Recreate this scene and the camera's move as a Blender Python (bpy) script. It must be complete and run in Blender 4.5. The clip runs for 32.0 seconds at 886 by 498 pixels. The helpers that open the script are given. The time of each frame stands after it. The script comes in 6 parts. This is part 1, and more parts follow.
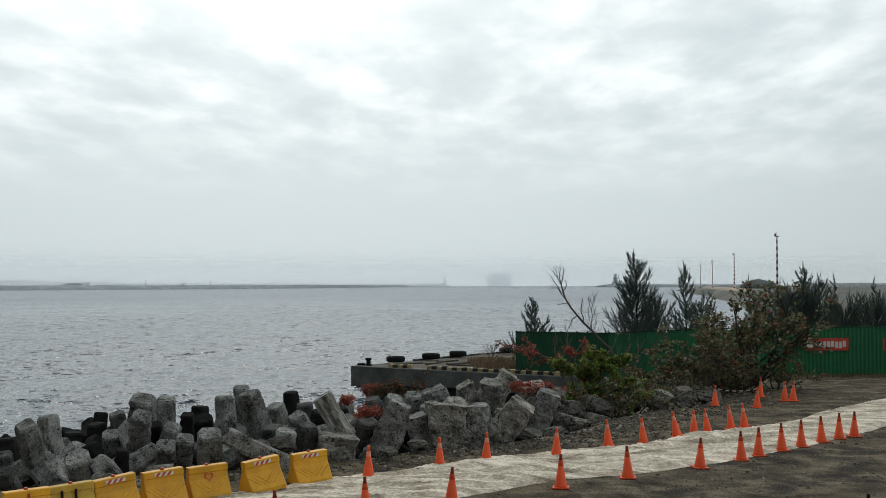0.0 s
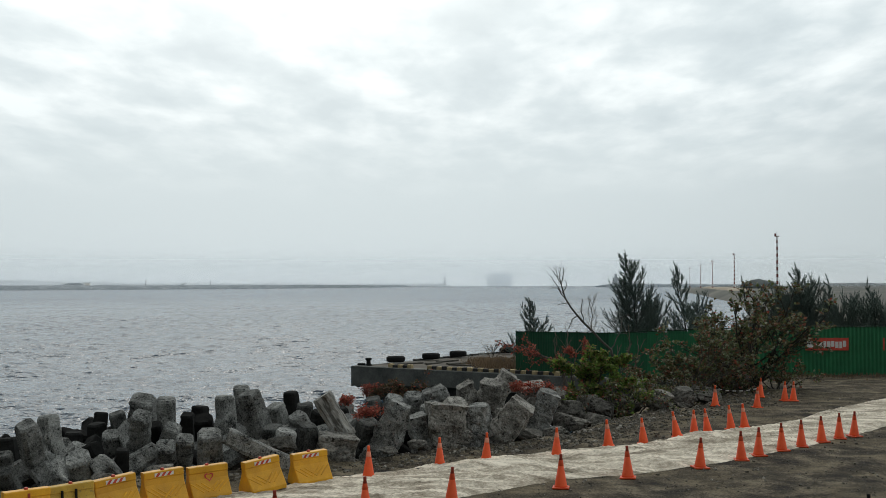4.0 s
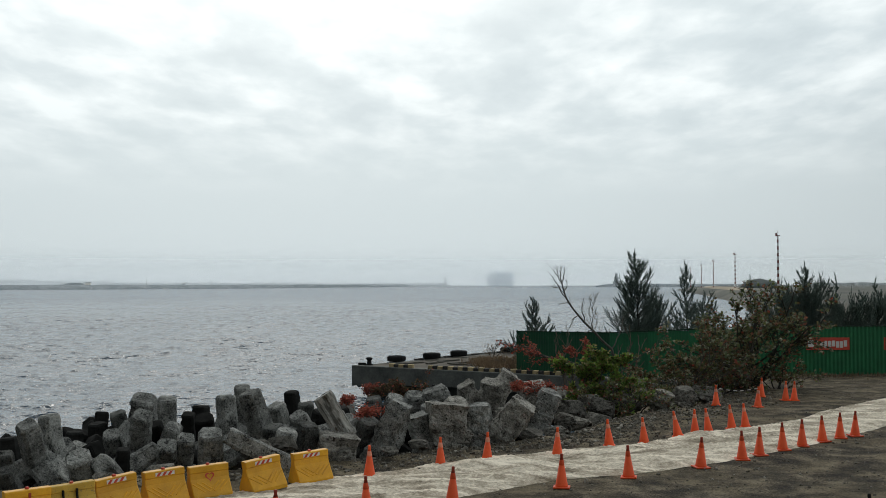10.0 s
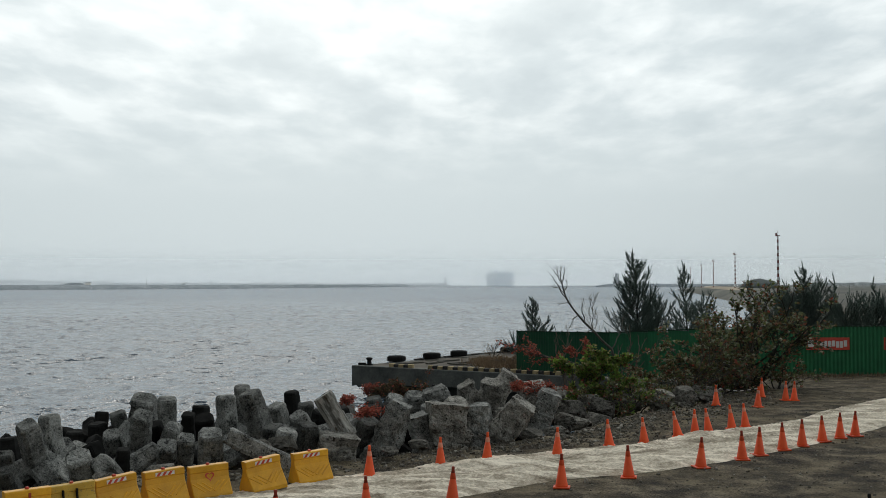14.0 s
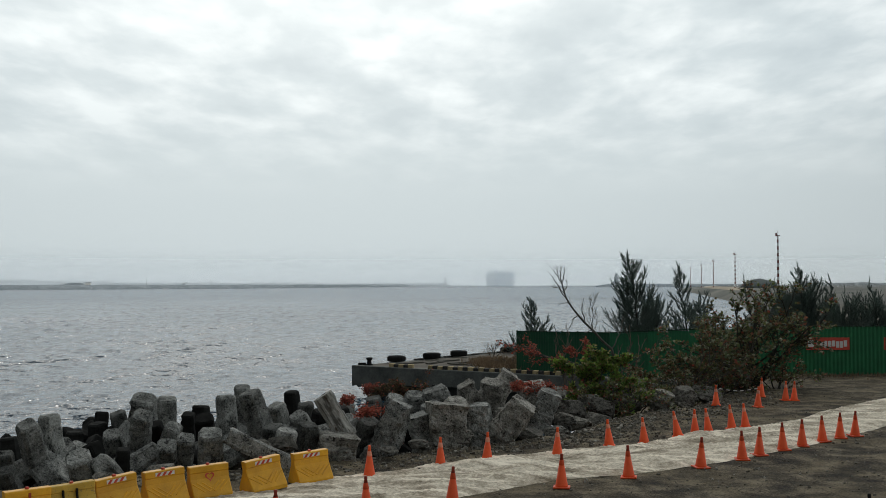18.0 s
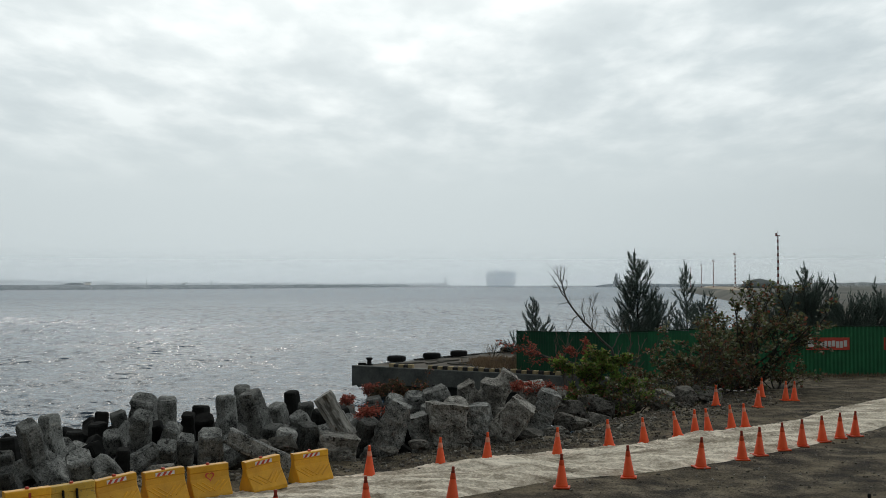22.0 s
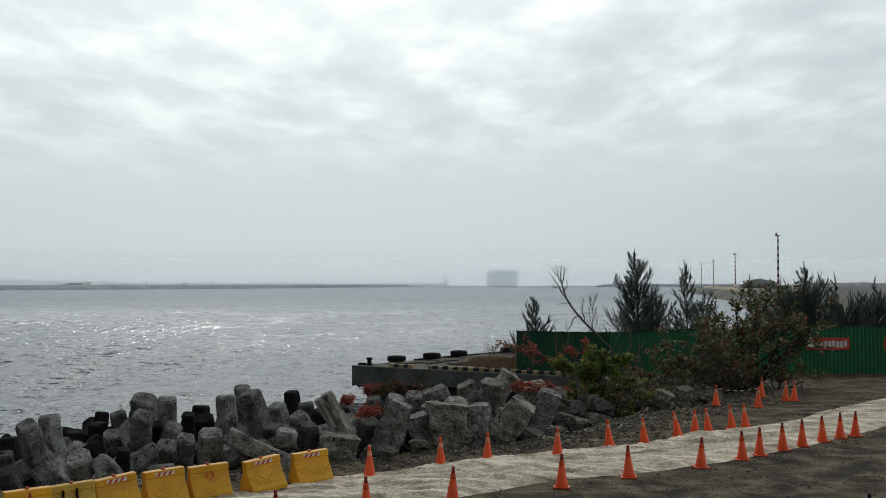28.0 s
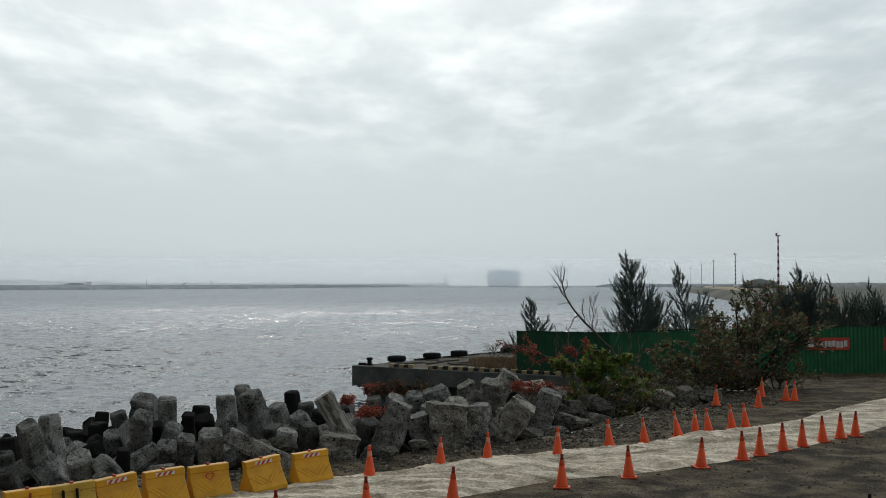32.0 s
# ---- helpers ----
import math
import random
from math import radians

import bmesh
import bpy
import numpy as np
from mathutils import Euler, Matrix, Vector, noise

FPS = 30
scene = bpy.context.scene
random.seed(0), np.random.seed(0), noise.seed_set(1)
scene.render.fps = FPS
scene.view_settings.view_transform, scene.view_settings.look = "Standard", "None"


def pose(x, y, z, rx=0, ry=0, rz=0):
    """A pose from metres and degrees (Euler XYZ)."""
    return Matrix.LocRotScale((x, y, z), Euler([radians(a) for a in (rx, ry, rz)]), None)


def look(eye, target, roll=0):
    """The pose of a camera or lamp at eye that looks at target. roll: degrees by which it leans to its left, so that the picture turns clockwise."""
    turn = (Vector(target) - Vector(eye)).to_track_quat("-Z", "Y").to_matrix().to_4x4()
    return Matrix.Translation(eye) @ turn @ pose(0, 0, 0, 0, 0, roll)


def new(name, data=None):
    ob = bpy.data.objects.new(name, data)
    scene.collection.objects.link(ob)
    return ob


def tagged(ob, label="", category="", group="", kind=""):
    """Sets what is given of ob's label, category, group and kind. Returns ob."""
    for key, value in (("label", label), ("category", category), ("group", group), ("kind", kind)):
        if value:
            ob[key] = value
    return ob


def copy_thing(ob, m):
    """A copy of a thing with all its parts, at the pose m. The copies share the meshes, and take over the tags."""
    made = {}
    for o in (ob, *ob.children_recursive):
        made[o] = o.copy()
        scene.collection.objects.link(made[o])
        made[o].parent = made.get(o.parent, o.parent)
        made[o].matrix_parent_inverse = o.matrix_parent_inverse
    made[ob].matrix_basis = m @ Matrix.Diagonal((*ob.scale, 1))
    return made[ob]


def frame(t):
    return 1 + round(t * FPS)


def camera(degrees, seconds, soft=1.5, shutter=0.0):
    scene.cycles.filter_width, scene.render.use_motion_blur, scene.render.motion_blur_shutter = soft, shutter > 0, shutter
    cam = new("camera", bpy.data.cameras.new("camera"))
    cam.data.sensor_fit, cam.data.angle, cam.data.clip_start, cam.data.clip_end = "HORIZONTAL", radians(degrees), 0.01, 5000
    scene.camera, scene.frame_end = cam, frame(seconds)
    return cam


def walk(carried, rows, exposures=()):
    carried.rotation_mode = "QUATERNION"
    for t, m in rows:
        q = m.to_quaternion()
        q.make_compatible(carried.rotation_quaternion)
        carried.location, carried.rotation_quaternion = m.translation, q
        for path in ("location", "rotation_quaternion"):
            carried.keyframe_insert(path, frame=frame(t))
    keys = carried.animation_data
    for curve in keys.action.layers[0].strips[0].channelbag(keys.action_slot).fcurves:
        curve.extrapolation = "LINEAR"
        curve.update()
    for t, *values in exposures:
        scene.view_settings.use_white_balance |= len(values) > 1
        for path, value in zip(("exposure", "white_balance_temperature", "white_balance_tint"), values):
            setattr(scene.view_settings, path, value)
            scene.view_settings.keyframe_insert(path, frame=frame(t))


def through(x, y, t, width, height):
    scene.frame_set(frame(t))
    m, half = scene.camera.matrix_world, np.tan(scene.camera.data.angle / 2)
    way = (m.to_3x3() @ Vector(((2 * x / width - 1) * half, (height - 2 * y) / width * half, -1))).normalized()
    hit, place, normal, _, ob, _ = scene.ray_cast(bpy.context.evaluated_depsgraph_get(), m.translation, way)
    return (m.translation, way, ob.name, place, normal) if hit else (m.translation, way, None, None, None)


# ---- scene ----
FOV = 44.01
cam = camera(FOV, 32.0, soft=0.5)
HEAD = (0.0, 0.0, 4.5)


def aim(turn, tip):
    return pose(*HEAD, 91.8158 + tip, 0, turn)


walk(cam, [(0.0, aim(-0.044, 0.022)), (0.5, aim(0.034, -0.018)), (1.0, aim(0, 0)), (1.5, aim(0, 0.016)),
           (2.0, aim(-0.04, 0.022)), (3.5, aim(-0.04, 0.022)), (6.0, aim(-0.04, 0.004)), (6.5, aim(0, 0)),
           (16.0, aim(0, 0)), (27.5, aim(0.004, 0.004)), (32.0, aim(0.012, 0.004))],
     exposures=[(0.0, -0.02), (10.0, -0.03), (13.0, -0.06), (17.0, -0.12), (23.0, -0.13), (28.0, -0.12), (32.0, -0.15)])

# ---- light ----
SUN_TURN, SUN_UP = -8.0, 40.0          # degrees from straight ahead (to the left), degrees above the horizon
world = bpy.data.worlds.new("sky")
scene.world = world
world.use_nodes = True
wn, wl = world.node_tree.nodes, world.node_tree.links
sky = wn.new("ShaderNodeTexSky")
sky.sky_type, sky.sun_disc = "NISHITA", False
sky.sun_elevation, sky.sun_rotation = radians(SUN_UP), radians(SUN_TURN)
sky.air_density, sky.dust_density, sky.ozone_density = 1.0, 6.0, 1.0
wl.new(sky.outputs[0], wn["Background"].inputs[0])
wn["Background"].inputs[1].default_value = 0.055
sun = new("sun", bpy.data.lights.new("sun", "SUN"))
sun.data.energy, sun.data.angle, sun.data.color = 5.0, radians(10), (1.0, 0.96, 0.9)
sun_from = Vector((math.sin(radians(SUN_TURN)) * math.cos(radians(SUN_UP)),
                   math.cos(radians(SUN_TURN)) * math.cos(radians(SUN_UP)), math.sin(radians(SUN_UP))))
sun.matrix_world = look(sun_from * 50, (0, 0, 0))


# ---- materials ----
CLOUD_STOPS = [(0.36, (0.615, 0.70, 0.735)), (0.46, (0.695, 0.78, 0.81)), (0.54, (0.82, 0.895, 0.915)), (0.63, (0.975, 1.045, 1.055))]
HAZE = (0.655, 0.735, 0.757)
HORIZON = (0.88, 0.965, 0.985)     # the bright strip low down that the mist dims
CLOUD_POWER, CLOUD_BACK, GLOW = 1.0, 0.35, 2.65
GAP = (-256, 683, 96, 40)      # middle and half sizes of the thin place in the cloud

def nodes_of(name):
    m = bpy.data.materials.new(name)
    m.use_nodes = True
    return m, m.node_tree.nodes, m.node_tree.links, m.node_tree.nodes["Principled BSDF"]


def ramp(n, l, source, stops):
    r = n.new("ShaderNodeValToRGB")
    while len(r.color_ramp.elements) < len(stops):
        r.color_ramp.elements.new(0.5)
    for e, (at, c) in zip(r.color_ramp.elements, stops):
        e.position, e.color = at, (*c, 1)
    l.new(source, r.inputs[0])
    return r.outputs[0]


def noise_of(n, l, where, scale, detail=4.0, rough=0.6, distort=0.0):
    t = n.new("ShaderNodeTexNoise")
    t.inputs["Scale"].default_value, t.inputs["Detail"].default_value = scale, detail
    t.inputs["Roughness"].default_value, t.inputs["Distortion"].default_value = rough, distort
    l.new(where, t.inputs["Vector"])
    return t.outputs["Fac"]


def mixed(n, l, fac, a, b, way="MIX"):
    m = n.new("ShaderNodeMix")
    m.data_type, m.blend_type = "RGBA", way
    for socket, value in ((m.inputs[0], fac), (m.inputs[6], a), (m.inputs[7], b)):
        if isinstance(value, (int, float)):
            socket.default_value = value
        elif isinstance(value, tuple):
            socket.default_value = (*value, 1)
        else:
            l.new(value, socket)
    return m.outputs[2]


def maths(n, l, op, a, b=None):
    m = n.new("ShaderNodeMath")
    m.operation = op
    for i, v in enumerate((a, b)):
        if v is None:
            continue
        if isinstance(v, (int, float)):
            m.inputs[i].default_value = v
        else:
            l.new(v, m.inputs[i])
    return m.outputs[0]


def own_space(n, l):
    """Object space, shifted by a chance amount for each object."""
    tc, oi = n.new("ShaderNodeTexCoord"), n.new("ShaderNodeObjectInfo")
    add = n.new("ShaderNodeVectorMath")
    add.operation = "MULTIPLY_ADD"
    comb = n.new("ShaderNodeCombineXYZ")
    for i in range(3):
        l.new(oi.outputs["Random"], comb.inputs[i])
    l.new(comb.outputs[0], add.inputs[0])
    add.inputs[1].default_value = (37, 53, 71)
    l.new(tc.outputs["Object"], add.inputs[2])
    return add.outputs[0], oi.outputs["Random"]


def surface(name, dark, light, patch=1.5, grain=30.0, rough=0.85, bump=0.4, depth=0.01, vary=0.15, metal=0.0, speck=None, gloss=0.3, fineness=0.4, span=(0.32, 0.68), stretch=None):
    """A worn surface: patches and grain between two colours, fine relief, a little change from piece to piece."""
    m, n, l, b = nodes_of(name)
    where, chance = own_space(n, l)
    if stretch:
        mp = n.new("ShaderNodeMapping")
        l.new(where, mp.inputs[0])
        mp.inputs["Scale"].default_value = stretch
        where = mp.outputs[0]
    big, fine = noise_of(n, l, where, patch, 5), noise_of(n, l, where, grain, 6, 0.7)
    both = maths(n, l, "ADD", maths(n, l, "MULTIPLY", big, 1 - fineness), maths(n, l, "MULTIPLY", fine, fineness))
    col = ramp(n, l, both, [(span[0], dark), (span[1], light)])
    if speck:
        pits = noise_of(n, l, where, grain * 0.45, 3, 0.5)
        col = mixed(n, l, ramp(n, l, pits, [(0.60, (0, 0, 0)), (0.70, (1, 1, 1))]), col, speck)
    shift = maths(n, l, "ADD", 1.0 - vary / 2, maths(n, l, "MULTIPLY", chance, vary))
    hsv = n.new("ShaderNodeHueSaturation")
    l.new(shift, hsv.inputs["Value"])
    l.new(col, hsv.inputs["Color"])
    l.new(hsv.outputs[0], b.inputs["Base Color"])
    l.new(maths(n, l, "ADD", rough - 0.1, maths(n, l, "MULTIPLY", fine, 0.2)), b.inputs["Roughness"])
    b.inputs["Metallic"].default_value = metal
    b.inputs["Specular IOR Level"].default_value = gloss
    bp = n.new("ShaderNodeBump")
    bp.inputs["Strength"].default_value, bp.inputs["Distance"].default_value = bump, depth
    l.new(both, bp.inputs["Height"])
    l.new(bp.outputs[0], b.inputs["Normal"])
    return m


def leafy(name, colours, rough=0.55, through=0.4):
    """Leaves: one of several colours from leaf to leaf, partly let through."""
    m, n, l, b = nodes_of(name)
    geo = n.new("ShaderNodeNewGeometry")
    r = n.new("ShaderNodeValToRGB")
    r.color_ramp.interpolation = "LINEAR"
    while len(r.color_ramp.elements) < len(colours):
        r.color_ramp.elements.new(0.5)
    for i, c in enumerate(colours):
        r.color_ramp.elements[i].position, r.color_ramp.elements[i].color = i / max(1, len(colours) - 1), (*c, 1)
    l.new(geo.outputs["Random Per Island"], r.inputs[0])
    tc = n.new("ShaderNodeTexCoord")
    mot = noise_of(n, l, tc.outputs["Object"], 9, 3)
    col = mixed(n, l, 0.5, r.outputs[0], ramp(n, l, mot, [(0.3, (0.55, 0.55, 0.55)), (0.7, (1, 1, 1))]), "MULTIPLY")
    l.new(col, b.inputs["Base Color"])
    b.inputs["Roughness"].default_value = rough
    t = n.new("ShaderNodeBsdfTranslucent")
    l.new(col, t.inputs[0])
    mx = n.new("ShaderNodeMixShader")
    mx.inputs[0].default_value = through
    l.new(b.outputs[0], mx.inputs[1])
    l.new(t.outputs[0], mx.inputs[2])
    l.new(mx.outputs[0], n["Material Output"].inputs[0])
    return m


CONCRETE = surface("weathered concrete", (0.020, 0.021, 0.020), (0.44, 0.44, 0.41), 3.0, 26, 0.95, 1.0, 0.06, 0.5, speck=(0.022, 0.022, 0.021), fineness=0.55, span=(0.39, 0.64), gloss=0.15)
DAMP = surface("damp algae-stained concrete", (0.012, 0.013, 0.012), (0.19, 0.192, 0.178), 2.0, 30, 0.9, 1.0, 0.06, 0.5, speck=(0.012, 0.012, 0.011), fineness=0.5, span=(0.41, 0.66), gloss=0.2)
ERODED = surface("eroded brownish concrete", (0.04, 0.036, 0.031), (0.53, 0.505, 0.45), 3.4, 20, 0.95, 1.0, 0.10, 0.35, speck=(0.035, 0.031, 0.026), fineness=0.52, span=(0.38, 0.65), gloss=0.12)
# Wet concrete made near-black: the shade of the pile's gaps is in its colour
WET_SHADE_STONE = surface("soaked concrete with gap shade", (0.004, 0.004, 0.004), (0.032, 0.032, 0.030), 2.0, 22, 0.95, 0.7, 0.025, 0.5, gloss=0.08)
BEAM = surface("streaked pale concrete", (0.085, 0.08, 0.07), (0.60, 0.585, 0.535), 6.0, 26, 0.95, 1.0, 0.04, 0.2, speck=(0.06, 0.045, 0.03), span=(0.40, 0.62), stretch=(1, 1, 0.13))
RUBBLE = surface("grey rubble", (0.022, 0.021, 0.018), (0.31, 0.292, 0.255), 2.8, 17, 0.95, 1.0, 0.05, 0.8, speck=(0.025, 0.024, 0.022), fineness=0.5, span=(0.38, 0.66), gloss=0.15)
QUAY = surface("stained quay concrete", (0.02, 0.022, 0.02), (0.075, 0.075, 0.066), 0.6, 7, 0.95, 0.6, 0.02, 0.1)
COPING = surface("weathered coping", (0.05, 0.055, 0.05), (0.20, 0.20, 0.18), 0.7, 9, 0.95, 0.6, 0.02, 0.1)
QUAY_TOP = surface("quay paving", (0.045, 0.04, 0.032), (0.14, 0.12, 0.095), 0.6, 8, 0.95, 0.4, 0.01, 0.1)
CONE_RED = surface("orange cone plastic", (0.78, 0.075, 0.016), (0.93, 0.13, 0.032), 5, 60, 0.6, 0.15, 0.004, 0.12, gloss=0.35)
CONE_PALE = surface("faded reflective band", (0.73, 0.17, 0.085), (0.76, 0.36, 0.26), 12, 80, 0.45, 0.1, 0.002, 0.3)
CONE_DULL = surface("scuffed red band", (0.56, 0.055, 0.014), (0.75, 0.10, 0.026), 12, 80, 0.5, 0.1, 0.002, 0.3)
TIP = surface("dirty dark red plastic", (0.24, 0.03, 0.016), (0.38, 0.06, 0.03), 9, 60, 0.6, 0.1, 0.002, 0.3)
BLACK = surface("black rubber", (0.008, 0.008, 0.008), (0.022, 0.022, 0.022), 6, 60, 0.9, 0.3, 0.004, 0.2, gloss=0.12)
YELLOW = surface("yellow moulded plastic", (0.54, 0.245, 0.004), (0.80, 0.40, 0.008), 3.5, 40, 0.5, 0.25, 0.006, 0.16, gloss=0.5)
YELLOW_OLD = surface("stained yellow plastic", (0.42, 0.24, 0.03), (0.66, 0.42, 0.06), 3, 40, 0.6, 0.2, 0.004, 0.1, speck=(0.3, 0.2, 0.06), gloss=0.4)
WHITE = surface("white sheet", (0.55, 0.53, 0.50), (0.78, 0.76, 0.73), 10, 70, 0.5, 0.1, 0.002, 0.1)
RED = surface("red sheet", (0.45, 0.05, 0.03), (0.62, 0.09, 0.06), 8, 50, 0.5, 0.1, 0.002, 0.1)
FENCE = surface("green painted sheet steel", (0.009, 0.098, 0.038), (0.018, 0.175, 0.066), 1.2, 25, 0.5, 0.15, 0.004, 0.18, gloss=0.4)
FENCE_DARK = surface("dark green posts", (0.006, 0.03, 0.014), (0.012, 0.05, 0.022), 2, 25, 0.6, 0.15, 0.004, 0.1)
CURB_YELLOW = surface("worn yellow paint", (0.26, 0.19, 0.10), (0.55, 0.44, 0.26), 4, 30, 0.9, 0.4, 0.01, 0.4)
CURB_BLACK = surface("worn black paint", (0.02, 0.02, 0.02), (0.06, 0.055, 0.05), 4, 30, 0.9, 0.4, 0.01, 0.3)
DARK_BARK = surface("dark twig bark", (0.02, 0.02, 0.017), (0.055, 0.05, 0.042), 6, 40, 0.95, 0.5, 0.006, 0.3)
# darker copy of the fence green, with the left run's shade in its colour
FENCE_SHADED = surface("green sheet steel in a shaded tone", (0.007, 0.056, 0.025), (0.012, 0.095, 0.040), 1.2, 25, 0.6, 0.15, 0.004, 0.12, gloss=0.3)
BARK = surface("grey brown bark", (0.045, 0.041, 0.034), (0.13, 0.121, 0.105), 6, 40, 0.95, 0.7, 0.01, 0.3)
TWIG = surface("pale bare twig bark", (0.10, 0.085, 0.065), (0.22, 0.19, 0.15), 6, 40, 0.95, 0.5, 0.006, 0.2)
SAND = surface("pale dredged sand", (0.17, 0.145, 0.11), (0.3, 0.26, 0.2), 0.02, 0.4, 0.95, 0.3, 0.1, 0.1)
HEAP = surface("dark stockpile", (0.045, 0.055, 0.055), (0.08, 0.09, 0.088), 0.05, 0.6, 0.95, 0.3, 0.2, 0.1)
# far stone and ship tones: pale blue, part of the haze is in these colours
FAR_HAZED_DARK = surface("dark mole stone with haze tint", (0.07, 0.088, 0.10), (0.15, 0.175, 0.19), 0.05, 0.7, 0.95, 0.4, 0.3, 0.1)
FAR_HAZED_STONE = surface("breakwater stone with haze tint", (0.11, 0.13, 0.145), (0.26, 0.285, 0.30), 0.08, 0.7, 0.95, 0.4, 0.3, 0.1)
HULL_HAZED = surface("grey blue hull paint paled by haze", (0.36, 0.45, 0.57), (0.44, 0.53, 0.65), 0.03, 0.5, 0.6, 0.1, 0.05, 0.05)
BOX_HAZED = surface("container steel paled by haze", (0.40, 0.47, 0.56), (0.54, 0.61, 0.69), 0.05, 0.5, 0.6, 0.1, 0.05, 0.5)
NEEDLES = leafy("casuarina needles", [(0.075, 0.115, 0.10), (0.135, 0.18, 0.155), (0.22, 0.26, 0.23)], 0.7, 0.4)
GREEN_LEAF = leafy("green leaves", [(0.12, 0.21, 0.035), (0.28, 0.42, 0.08), (0.05, 0.09, 0.024), (0.19, 0.30, 0.05), (0.36, 0.28, 0.12), (0.07, 0.125, 0.03)], 0.6, 0.45)
BROWN_LEAF = leafy("bronze leaves", [(0.045, 0.06, 0.025), (0.17, 0.21, 0.08), (0.17, 0.115, 0.06), (0.035, 0.05, 0.022), (0.42, 0.42, 0.30), (0.10, 0.145, 0.058), (0.30, 0.12, 0.08), (0.06, 0.078, 0.032), (0.20, 0.23, 0.10)], 0.85, 0.4)
RED_LEAF = leafy("red leaves", [(0.34, 0.065, 0.045), (0.55, 0.13, 0.09), (0.22, 0.075, 0.045), (0.44, 0.16, 0.10)], 0.8, 0.3)
AUTUMN_LEAF = leafy("autumn creeper leaves", [(0.10, 0.065, 0.03), (0.05, 0.05, 0.022), (0.15, 0.065, 0.035), (0.09, 0.08, 0.034), (0.20, 0.13, 0.065)], 0.8, 0.3)
STONES = leafy("loose stones", [(0.07, 0.061, 0.047), (0.11, 0.096, 0.075), (0.16, 0.145, 0.118), (0.08, 0.071, 0.056), (0.13, 0.116, 0.094), (0.36, 0.335, 0.285)], 0.95, 0.0)
DRY = leafy("dry grass", [(0.17, 0.115, 0.07), (0.27, 0.19, 0.12), (0.14, 0.11, 0.06), (0.20, 0.12, 0.08)], 0.8, 0.3)


def ground_material():
    m, n, l, b = nodes_of("dirt and gravel")
    tc = n.new("ShaderNodeTexCoord")
    where = tc.outputs["Object"]
    big, mid, fine = noise_of(n, l, where, 0.34, 6, 0.65, 0.6), noise_of(n, l, where, 1.1, 6, 0.65), noise_of(n, l, where, 16, 6, 0.75)
    both = maths(n, l, "ADD", maths(n, l, "MULTIPLY", mid, 0.55), maths(n, l, "MULTIPLY", fine, 0.45))
    soil = ramp(n, l, both, [(0.42, (0.013, 0.0105, 0.0075)), (0.50, (0.055, 0.043, 0.028)), (0.585, (0.20, 0.165, 0.112))])
    dust = ramp(n, l, both, [(0.42, (0.030, 0.023, 0.014)), (0.60, (0.185, 0.148, 0.092))])
    col = mixed(n, l, ramp(n, l, big, [(0.42, (0, 0, 0)), (0.62, (1, 1, 1))]), soil, dust)
    sep = n.new("ShaderNodeSeparateXYZ")
    l.new(where, sep.inputs[0])
    far = n.new("ShaderNodeMapRange")
    l.new(sep.outputs[1], far.inputs[0])
    far.inputs[1].default_value, far.inputs[2].default_value = 90, 220
    sand = ramp(n, l, noise_of(n, l, where, 0.02, 6), [(0.35, (0.045, 0.05, 0.046)), (0.65, (0.12, 0.115, 0.10))])
    col = mixed(n, l, far.outputs[0], col, sand)
    l.new(col, b.inputs["Base Color"])
    b.inputs["Roughness"].default_value, b.inputs["Specular IOR Level"].default_value = 0.95, 0.2
    bp = n.new("ShaderNodeBump")
    bp.inputs["Strength"].default_value, bp.inputs["Distance"].default_value = 1.0, 0.09
    l.new(both, bp.inputs["Height"])
    l.new(bp.outputs[0], b.inputs["Normal"])
    return m


def water_material():
    m, n, l, b = nodes_of("sea water")
    tc = n.new("ShaderNodeTexCoord")
    height = None
    for sx, sy, rot, amount in ((0.03, 0.022, 12, 1.6), (0.10, 0.05, -8, 0.9), (0.30, 0.13, 8, 0.45), (0.62, 0.36, -6, 0.5), (1.4, 0.95, 4, 0.32), (3.2, 2.4, 0, 0.07)):
        mp = n.new("ShaderNodeMapping")
        l.new(tc.outputs["Object"], mp.inputs[0])
        mp.inputs["Scale"].default_value = (sx, sy, 1)
        mp.inputs["Rotation"].default_value = (0, 0, radians(rot))
        part_h = maths(n, l, "MULTIPLY", noise_of(n, l, mp.outputs[0], 1.0, 2, 0.5, 0.5), amount)
        height = part_h if height is None else maths(n, l, "ADD", height, part_h)
    bp = n.new("ShaderNodeBump")
    bp.inputs["Strength"].default_value, bp.inputs["Distance"].default_value = 1.0, 1.0
    l.new(height, bp.inputs["Height"])
    l.new(bp.outputs[0], b.inputs["Normal"])
    murk = noise_of(n, l, tc.outputs["Object"], 0.004, 4)
    l.new(ramp(n, l, murk, [(0.35, (0.010, 0.032, 0.058)), (0.65, (0.020, 0.048, 0.080))]), b.inputs["Base Color"])
    # wavelets too fine to tell apart roughen the open water
    sep, open_sea = n.new("ShaderNodeSeparateXYZ"), n.new("ShaderNodeMapRange")
    l.new(tc.outputs["Object"], sep.inputs[0])
    l.new(sep.outputs[1], open_sea.inputs[0])
    open_sea.inputs[1].default_value, open_sea.inputs[2].default_value = 60, 500
    open_sea.inputs[3].default_value, open_sea.inputs[4].default_value = 0.08, 0.24
    l.new(open_sea.outputs[0], b.inputs["Roughness"])
    b.inputs["IOR"].default_value = 1.33
    return m


